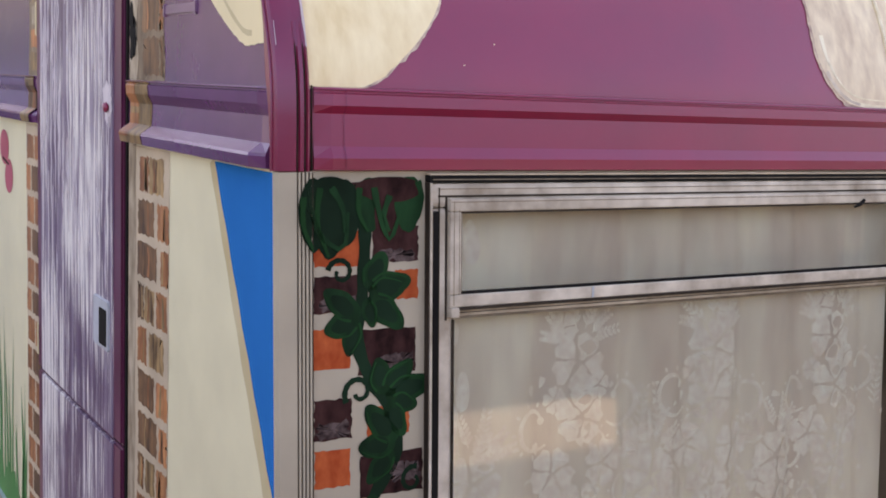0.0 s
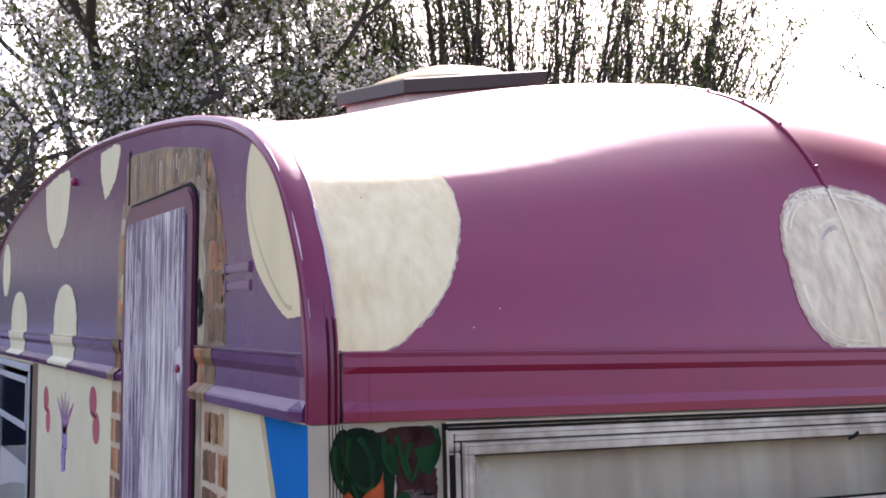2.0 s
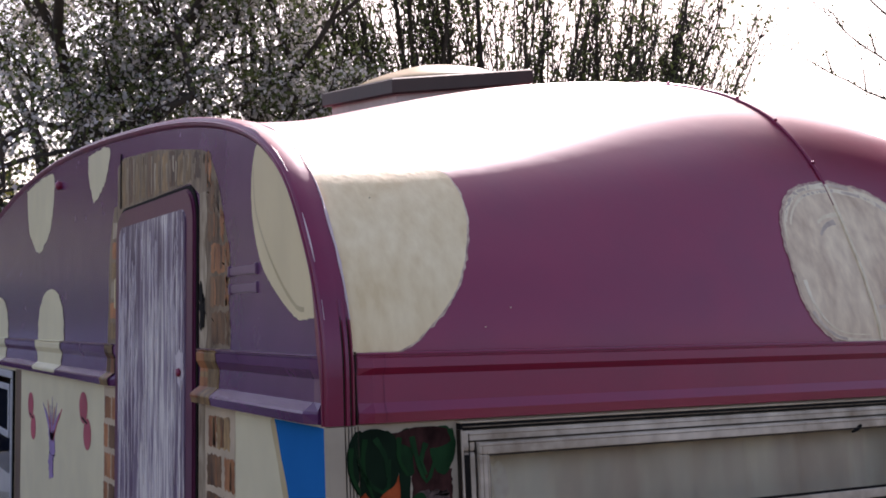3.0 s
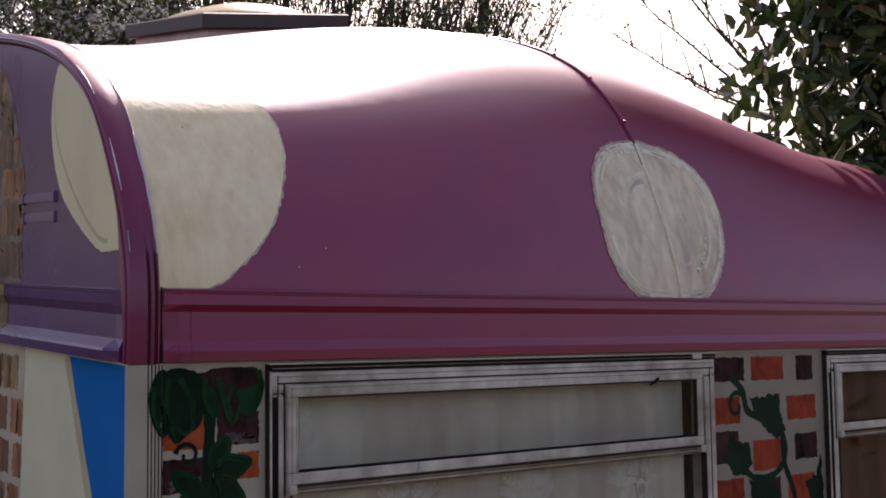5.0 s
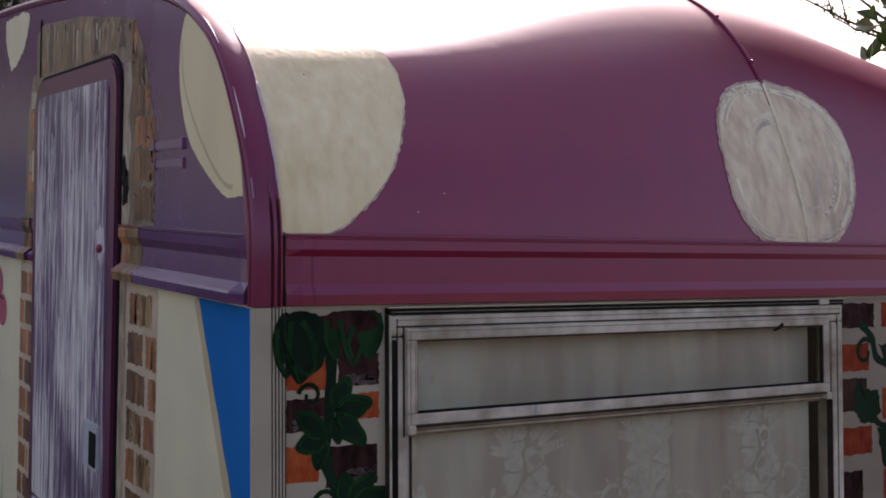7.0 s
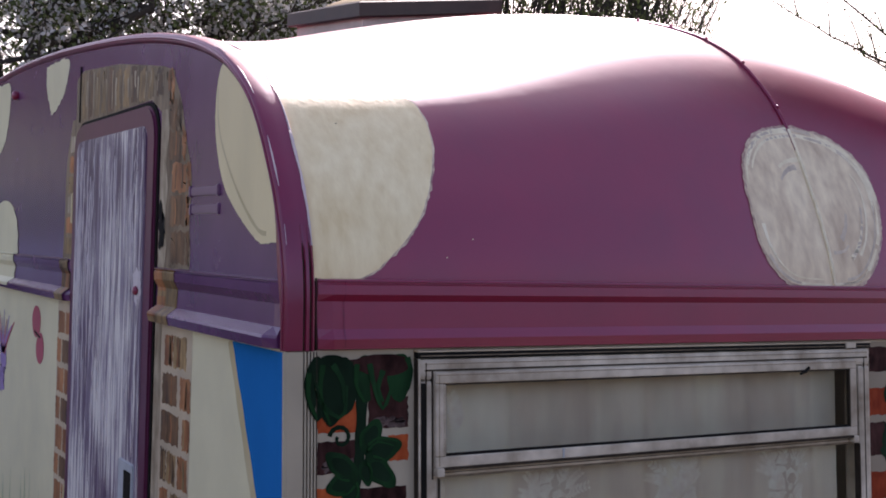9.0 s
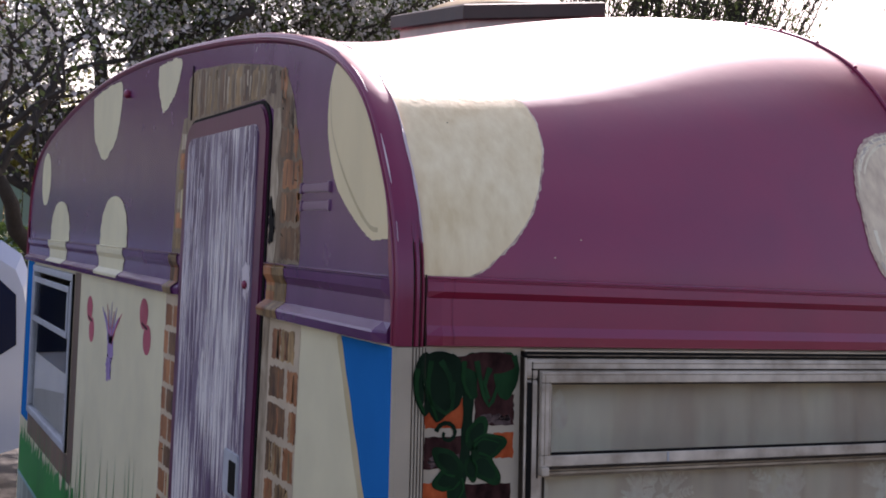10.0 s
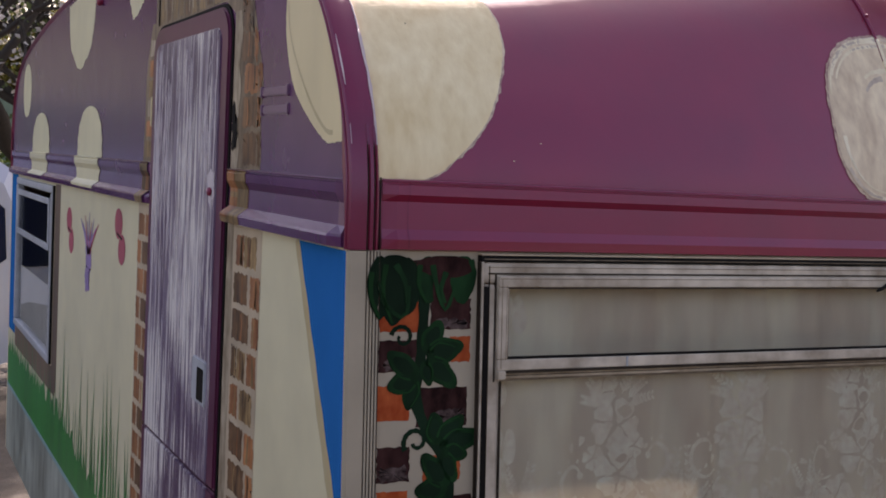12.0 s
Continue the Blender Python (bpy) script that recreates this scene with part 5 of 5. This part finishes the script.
BLOSSOM = material("white blossom petals", (0.52, 0.51, 0.50), 0.8, 0, 0.1, through_light=0.3)
YOUNG = material("young green leaves", (0.085, 0.115, 0.036), 0.7, 0, 0.3, through_light=0.25)
LAUREL = material("glossy dark laurel leaves", (0.026, 0.045, 0.012), 0.3, 0, 0.4, through_light=0.2)
OLIVE = material("olive sunlit leaves", (0.13, 0.13, 0.03), 0.7, 0, 0.4, through_light=0.3)
HEDGE = material("hedge leaves", (0.07, 0.12, 0.03), 0.7, 0, 0.4, through_light=0.2)
RENDER = material("cream house render", (0.58, 0.52, 0.36), 0.85, 0, 0.1, 8, 0.2)
TILE = material("weathered red roof tiles", (0.22, 0.11, 0.075), 0.8, 0, 0.35, 8, 0.3, each=0.1)
FENCE = material("faded green boards", (0.20, 0.30, 0.26), 0.7, 0, 0.25, 20, 0.2, stretch=(1, 1, 0.1))
CARPAINT = material("pale blue grey car paint", (0.40, 0.46, 0.56), 0.15, 0, 0.02, 4, 0.0, coat=0.6)
TINT = material("dark tinted car glass", (0.004, 0.010, 0.035), 0.25, 0, 0.1, 4, 0, spec=0.15)
WALLBACK = material("beige garden wall render", (0.78, 0.66, 0.46), 0.85, 0, 0.15, 10, 0.2)

bm = bmesh.new()
bmesh.ops.create_grid(bm, x_segments=8, y_segments=8, size=400)
tagged(part("ground", bm, DRIVE), "pale gravel and concrete yard", "ground", kind="structure")
# unseen walls added to darken reflections and hold back sky light
tagged(part("blocker_south", box((-12, -5.7, 0), (16, -5.55, 2.5)), DIM), "unseen dark wall added to block low sky light", "wall", kind="structure")
tagged(part("blocker_west", box((-4.35, -5.5, 0), (-4.2, 3.4, 2.0)), DIM), "unseen dark wall added to block low sky light", "wall", kind="structure")
tagged(part("wall_low", box((3.0, -5.25, 0), (4.55, -5.0, 0.30), 0.01), WALLBACK), "low beige rendered garden wall", "wall", kind="structure")


def leaves_into(bm, spots, size, r0, long=1.6, spread=0.15):
    """Small pointed leaves, turned at random, round each spot."""
    for p in spots:
        c = Vector(p) + Vector((r0.gauss(0, spread), r0.gauss(0, spread), r0.gauss(0, spread)))
        u = Vector((r0.gauss(0, 1), r0.gauss(0, 1), r0.gauss(0, 1))).normalized()
        w = u.cross(Vector((r0.gauss(0, 1), r0.gauss(0, 1), r0.gauss(0, 1)))).normalized()
        s = size * r0.uniform(0.6, 1.3)
        n = u.cross(w) * s * 0.15
        vs = [bm.verts.new(c + q) for q in (-u * s * long / 2, w * s / 2 + n, u * s * long / 2, -w * s / 2 + n)]
        bm.faces.new(vs)


def grow(bm, p, d, length, rad, depth, r0, tips, rise=0.1, fork=0.6, kids=3, shrink=0.68):
    n = 5
    pts, rs = [Vector(p)], [rad]
    d = Vector(d).normalized()
    for i in range(n):
        d = (d + Vector((r0.gauss(0, 0.13), r0.gauss(0, 0.13), r0.gauss(0, 0.09) + rise * 0.3))).normalized()
        pts.append(pts[-1] + d * length / n)
        rs.append(rad * (1 - 0.45 * (i + 1) / n))
        if depth <= 2:
            tips.append((pts[-1], depth))
    tube_into(bm, pts, rs, 7 if depth > 2 else 4)
    if depth == 0:
        return
    for k in range(kids):
        i = r0.randint(2, n) if k else n
        side = Vector((r0.gauss(0, 1), r0.gauss(0, 1), r0.gauss(0, 0.5) + rise)).normalized()
        grow(bm, pts[i], d * (1 - fork) + side * fork, length * shrink * r0.uniform(0.75, 1.15), rs[i] * 0.86, depth - 1, r0, tips, rise, fork, kids, shrink)


def tree(name, stems, label, seed, depth, mats, leaf_size, per_tip, spread, **k):
    r0 = random.Random(seed)
    base = tagged(new(name), label, "tree", "blossom trees")
    wood, tips = bmesh.new(), []
    for p, d, length, rad in stems:
        grow(wood, p, d, length, rad, depth, r0, tips, **k)
    part("trunk", wood, BARK, base, "dark bark trunk and limbs", True)
    for q, (m, share) in enumerate(mats):
        bm = bmesh.new()
        spots = [t[0] for t in tips for _ in range(per_tip) if r0.random() < share * min(max((t[0].z - 2.7) / 1.5, 0.15), 1)]
        leaves_into(bm, spots, leaf_size, r0, 1.4, spread)
        part("crown", bm, m, base)
    return base


# blossom trees behind the far end
LABEL = "flowering tree with dark limbs and white blossom"
LEAVES = [(BLOSSOM, 0.5), (YOUNG, 0.5)]
tree("blossom_tree", [((1.02, 10.2, 0), (-0.05, 0.0, 1), 3.5, 0.14), ((1.40, 10.3, 0), (0.02, 0.05, 1), 3.8, 0.14)], LABEL, 3, 4, LEAVES, 0.038, 18, 0.14, rise=0.12, fork=0.58, kids=4, shrink=0.60)
tree("blossom_tree", [((1.87, 10.3, 0), (0.03, 0.0, 1), 3.6, 0.12)], LABEL, 11, 4, LEAVES, 0.038, 18, 0.14, rise=0.14, fork=0.55, kids=4, shrink=0.60)
tree("blossom_tree", [((2.50, 10.5, 0), (0.24, -0.05, 1), 3.9, 0.10)], LABEL, 14, 4, LEAVES, 0.036, 5, 0.12, rise=0.2, fork=0.45, kids=3, shrink=0.55)

# tall many-stemmed tree with upright shoots
r0 = random.Random(21)
upright = tagged(new("upright_tree"), "broad tree of many upright shoots with young leaves", "tree")
wood, spots = bmesh.new(), []
tube_into(wood, [(7.5, 11.5, 0), (7.5, 11.5, 1.2), (7.5, 11.5, 2.4)], [0.6, 0.7, 1.0], 10)
for k in range(270):
    u = r0.uniform(-1.1, 1.1)
    d = Vector((u * 0.50 + r0.gauss(0, 0.10), r0.gauss(0, 0.2), 1)).normalized()
    b = Vector((7.5 + u * 1.9, 11.5 + r0.gauss(0, 0.4), 1.6 + r0.uniform(-0.3, 0.9) + 0.5 * abs(u)))
    length = r0.uniform(3.2, 5.4) * (1 - 0.22 * abs(u))
    pts = [b]
    for i in range(8):
        d = (d + Vector((r0.gauss(0, 0.045), r0.gauss(0, 0.045), 0.05))).normalized()
        pts.append(pts[-1] + d * length / 8)
        if i > 0:
            for _ in range(3):
                td = (d + Vector((r0.gauss(0, 0.5), r0.gauss(0, 0.4), r0.gauss(0.2, 0.2)))).normalized()
                tl = r0.uniform(0.25, 0.7)
                tube_into(wood, [pts[-1], pts[-1] + td * tl * 0.5, pts[-1] + td * tl + Vector((0, 0, 0.1))], [0.009, 0.006, 0.003], 3)
                spots += [pts[-1] + td * tl * r0.uniform(0.2, 1.1) for _ in range(5)]
    big = 0.065 if k % 9 == 0 else r0.uniform(0.012, 0.028)
    tube_into(wood, pts, [big * (1 - 0.10 * i) for i in range(9)], 5)
part("trunk", wood, BARK, upright, "dark stems")
bm = bmesh.new()
leaves_into(bm, spots, 0.038, r0, 1.9, 0.06)
part("crown", bm, YOUNG, upright)

# evergreen bush close beside the caravan
r0 = random.Random(5)
bush = tagged(new("laurel_bush"), "tall dark evergreen bush with large glossy leaves beside the caravan", "bush")
wood, tips = bmesh.new(), []
for k in range(9):
    a = k * 0.7
    grow(wood, (3.62 + 0.15 * math.cos(a), 0.55 + 0.15 * math.sin(a), 0), (0.08 * math.cos(a), 0.08 * math.sin(a), 1), 1.9, 0.028, 1, r0, tips, rise=0.5, fork=0.2, kids=2, shrink=0.5)
part("trunk", wood, BARK, bush, "thin dark stems")
bm = bmesh.new()
spots = [Vector((3.30 + r0.gauss(0, 0.40), 0.58 + r0.gauss(0, 0.36), r0.uniform(0.5, 4.1))) for _ in range(5600)]
for p in [t[0] for t in tips] + spots:
    for _ in range(4):
        c = p + Vector((r0.gauss(0, 0.06), r0.gauss(0, 0.06), r0.gauss(0, 0.06)))
        u = Vector((r0.gauss(0, 0.8), r0.gauss(0, 0.8), r0.gauss(0.6, 0.5))).normalized()
        w = u.cross(Vector((r0.gauss(0, 1), r0.gauss(0, 1), r0.gauss(0, 1)))).normalized()
        s = r0.uniform(0.06, 0.105)
        n = u.cross(w) * s * 0.12
        if (c + u * s).x < 2.35 or c.x < 1.25 * c.y + 1.25:
            continue
        a = [bm.verts.new(c + q) for q in (Vector((0, 0, 0)), u * s * 0.35 + w * s * 0.24 + n, u * s * 0.75 + w * s * 0.20 + n, u * s * 1.15, u * s * 0.75 - w * s * 0.20 + n, u * s * 0.35 - w * s * 0.24 + n)]
        m1, m2 = bm.verts.new(c + u * s * 0.35), bm.verts.new(c + u * s * 0.75)
        bm.faces.new((a[0], a[1], m1))
        bm.faces.new((a[1], a[2], m2, m1))
        bm.faces.new((a[2], a[3], m2))
        bm.faces.new((a[0], m1, a[5]))
        bm.faces.new((m1, m2, a[4], a[5]))
        bm.faces.new((m2, a[3], a[4]))
part("crown", bm, LAUREL, bush)

# spurred bare branches beside the bush
shrub = tagged(new("budding_shrub"), "shrub with long bare branches and budding spurs", "shrub")
wood, spots = bmesh.new(), []
def bearing(az, up, far=7.6):
    return Vector((-0.65 + far * math.sin(radians(az)), -1.45 + far * math.cos(radians(az)), 1.76 + far * math.tan(radians(up))))


root = bearing(54, 8.0)
tube_into(wood, [(root.x + 0.2, root.y, 0), (root.x + 0.1, root.y, 1.4), root], [0.04, 0.03, 0.02], 6)
for a0, e0, a1, e1 in ((53.5, 8.5, 46.0, 15.0), (53.5, 9.5, 48.6, 16.0), (53.5, 11, 50.6, 17.5), (53, 8.2, 49.3, 10.2), (54, 9, 44.5, 19.5), (53.5, 8, 45.2, 12.6)):
    a, b = bearing(a0, e0), bearing(a1, e1)
    pts = [a.lerp(b, i / 12) + Vector((0, 0, -0.05 * math.sin(math.pi * i / 12))) + Vector((r0.gauss(0, 0.008), 0, r0.gauss(0, 0.008))) for i in range(13)]
    tube_into(wood, pts, [0.011 * (1 - 0.07 * i) for i in range(13)], 5)
    for p, q in zip(pts, pts[1:]):
        for _ in range(4):
            c = p.lerp(q, r0.random())
            e = c + Vector((r0.gauss(0, 0.02), r0.gauss(0, 0.02), r0.gauss(0.015, 0.03)))
            tube_into(wood, [c, e], [0.0035, 0.002], 3)
            spots += [e, e]
    for i in (4, 7, 9):
        e = pts[i] + Vector((r0.uniform(-0.2, 0.0), 0, r0.uniform(0.12, 0.3)))
        tube_into(wood, [pts[i], pts[i].lerp(e, 0.5) + Vector((0, 0, 0.02)), e], [0.006, 0.004, 0.002], 4)
        spots += [pts[i].lerp(e, r0.random()) for _ in range(10)]
part("stem", wood, BARK, shrub)
bm = bmesh.new()
leaves_into(bm, spots, 0.014, r0, 1.5, 0.008)
tagged(part("bud_growth", bm, YOUNG, shrub), kind="stuff")

# house beyond the trees
house = tagged(new("house"), "cream rendered house with red tiled roof", "house")
part("wall", box((-8, 16.6, 0), (1.05, 24, 3.9)), RENDER, house)
bm = bmesh.new()
for k in range(22):
    y, z = 16.25 + 0.19 * k, 3.78 + 0.115 * k
    for i in range(48):
        x = -8.3 + 0.2 * i
        if x < 1.25:
            box_into(bm, (x, y, z), (x + 0.185, y + 0.24, z + 0.03 + 0.012 * (i % 2)))
part("roof", bm, TILE, house, "rows of weathered red tiles")
part("roof_slope", sheet([[(-8.3, 16.3, 3.77), (1.28, 16.3, 3.77)], [(-8.3, 20.4, 6.25), (1.28, 20.4, 6.25)], [(-8.3, 24.3, 3.77), (1.28, 24.3, 3.77)]]), TILE, house)
part("gutter", tube([(-8.3, 16.2, 3.74), (1.3, 16.2, 3.74)], [0.06, 0.06], 8), VENT_RIM, house)
part("downpipe", tube([(0.9, 16.5, 0), (0.9, 16.5, 3.7)], [0.04, 0.04], 8), VENT_RIM, house)
win = part("window", box((-3.2, 16.55, 1.2), (-1.8, 16.62, 2.5), 0.01), WHITE_FRAME, house)
part("pane", box((-3.1, 16.54, 1.3), (-1.9, 16.552, 2.4)), TINT, win)

# sunlit garden tree beyond the house
r0 = random.Random(41)
garden_tree = tagged(new("garden_tree"), "olive green sunlit tree beyond the house", "tree")
wood, tips = bmesh.new(), []
grow(wood, (2.3, 20.0, 0), (0, 0, 1), 2.2, 0.16, 4, r0, tips, rise=0.15, fork=0.6, kids=3, shrink=0.7)
part("trunk", wood, BARK, garden_tree)
bm = bmesh.new()
leaves_into(bm, [t[0] for t in tips for _ in range(16)], 0.085, r0, 1.5, 0.34)
part("crown", bm, OLIVE, garden_tree, "olive leaves")

# hedge and green boards
r0 = random.Random(8)
hedge = tagged(new("hedge"), "clipped green hedge before a board fence", "hedge")
bm = bmesh.new()
leaves_into(bm, [(r0.uniform(-5, 1.6), 11.6 + r0.uniform(-0.4, 0.4), 1.72 * (1 - r0.random() ** 2.2)) for _ in range(9000)], 0.06, r0, 1.4, 0.05)
part("foliage", bm, HEDGE, hedge)
part("stems", box((-5, 11.45, 0), (1.5, 11.75, 1.5), 0.1), BARK, hedge)
fence = tagged(new("board_fence"), "faded green board fence", "fence")
for k in range(44):
    x = -6 + 0.2 * k
    part("board", box((x, 13.0, 0.05), (x + 0.185, 13.02, 2.25 + 0.02 * (k % 3)), 0.004), FENCE, fence)
part("rail", box((-6, 13.03, 1.7), (2.8, 13.07, 1.78), 0.004), FENCE, fence)
part("rail", box((-6, 13.03, 0.4), (2.8, 13.07, 0.48), 0.004), FENCE, fence)

# van parked beyond the caravan
van = tagged(new("van"), "pale blue-grey van with dark tinted windows parked beyond the caravan", "van")
shape = [(0.30, 0.45), (0.34, 0.62), (0.33, 0.95), (0.30, 1.15), (0.25, 1.48), (0.20, 1.60), (0.08, 1.68), (-0.25, 1.72), (-2.2, 1.75), (-2.75, 1.60), (-3.45, 1.08), (-4.15, 0.95), (-4.4, 0.80), (-4.42, 0.42), (-3.9, 0.30), (-0.2, 0.30)]
def van_section(i, y):
    f = 0.93 if i in (0, 5) else 1.0
    return [(-2.1 + (x + 2.1) * (1 - (1 - f) * 0.25), y, 0.3 + (z - 0.3) * (f if z > 1.2 else 1)) for x, z in shape]
body = part("body", sweep([5.95, 6.02, 6.3, 7.3, 7.62, 7.69], van_section), CARPAINT, van, "glossy pale bodywork", False)
for pts in ([(0.10, 1.06), (0.185, 1.12), (0.17, 1.42), (0.06, 1.52), (-0.95, 1.55), (-0.95, 1.10)], [(-1.05, 1.10), (-1.05, 1.53), (-2.0, 1.54), (-2.0, 1.10)], [(-2.1, 1.10), (-2.1, 1.54), (-2.5, 1.50), (-3.0, 1.10)]):
    bm = bmesh.new()
    a = [bm.verts.new((x, 5.944, z - 0.06)) for x, z in pts]
    b = [bm.verts.new((x, 5.99, z - 0.06)) for x, z in pts]
    bm.faces.new(a), bm.faces.new(b[::-1])
    for i in range(len(pts)):
        j = (i + 1) % len(pts)
        bm.faces.new((a[i], b[i], b[j], a[j]))
    bmesh.ops.recalc_face_normals(bm, faces=bm.faces)
    part("side_window", bm, TINT, van)
for x in (-0.32, -3.45):
    for y0 in (5.93, 7.5):
        wh = part("wheel", sweep([(x, y0 + q, 0.33) for q in (0, 0.02, 0.18, 0.2)], lambda i, p: [(p[0] + (0.29 if i in (0, 3) else 0.33) * math.cos(t), p[1], p[2] + (0.29 if i in (0, 3) else 0.33) * math.sin(t)) for t in [2 * math.pi * k / 28 for k in range(28)]]), RUBBER, van, "", True)
        part("rim", sweep([(x, y0 + q, 0.33) for q in (-0.006, 0.01)], lambda i, p: [(p[0] + 0.2 * math.cos(t), p[1], p[2] + 0.2 * math.sin(t)) for t in [2 * math.pi * k / 20 for k in range(20)]]), STEEL, wh)
part("wheel_arch", slab([(-0.75, 0.31), (0.11, 0.31), (0.08, 0.55), (-0.05, 0.74), (-0.32, 0.80), (-0.59, 0.74), (-0.72, 0.55)], 0, 0.02, 0), RUBBER, van).matrix_basis = Matrix(((0, 1, 0, 0), (1, 0, 0, 5.937), (0, 0, 1, 0), (0, 0, 0, 1)))
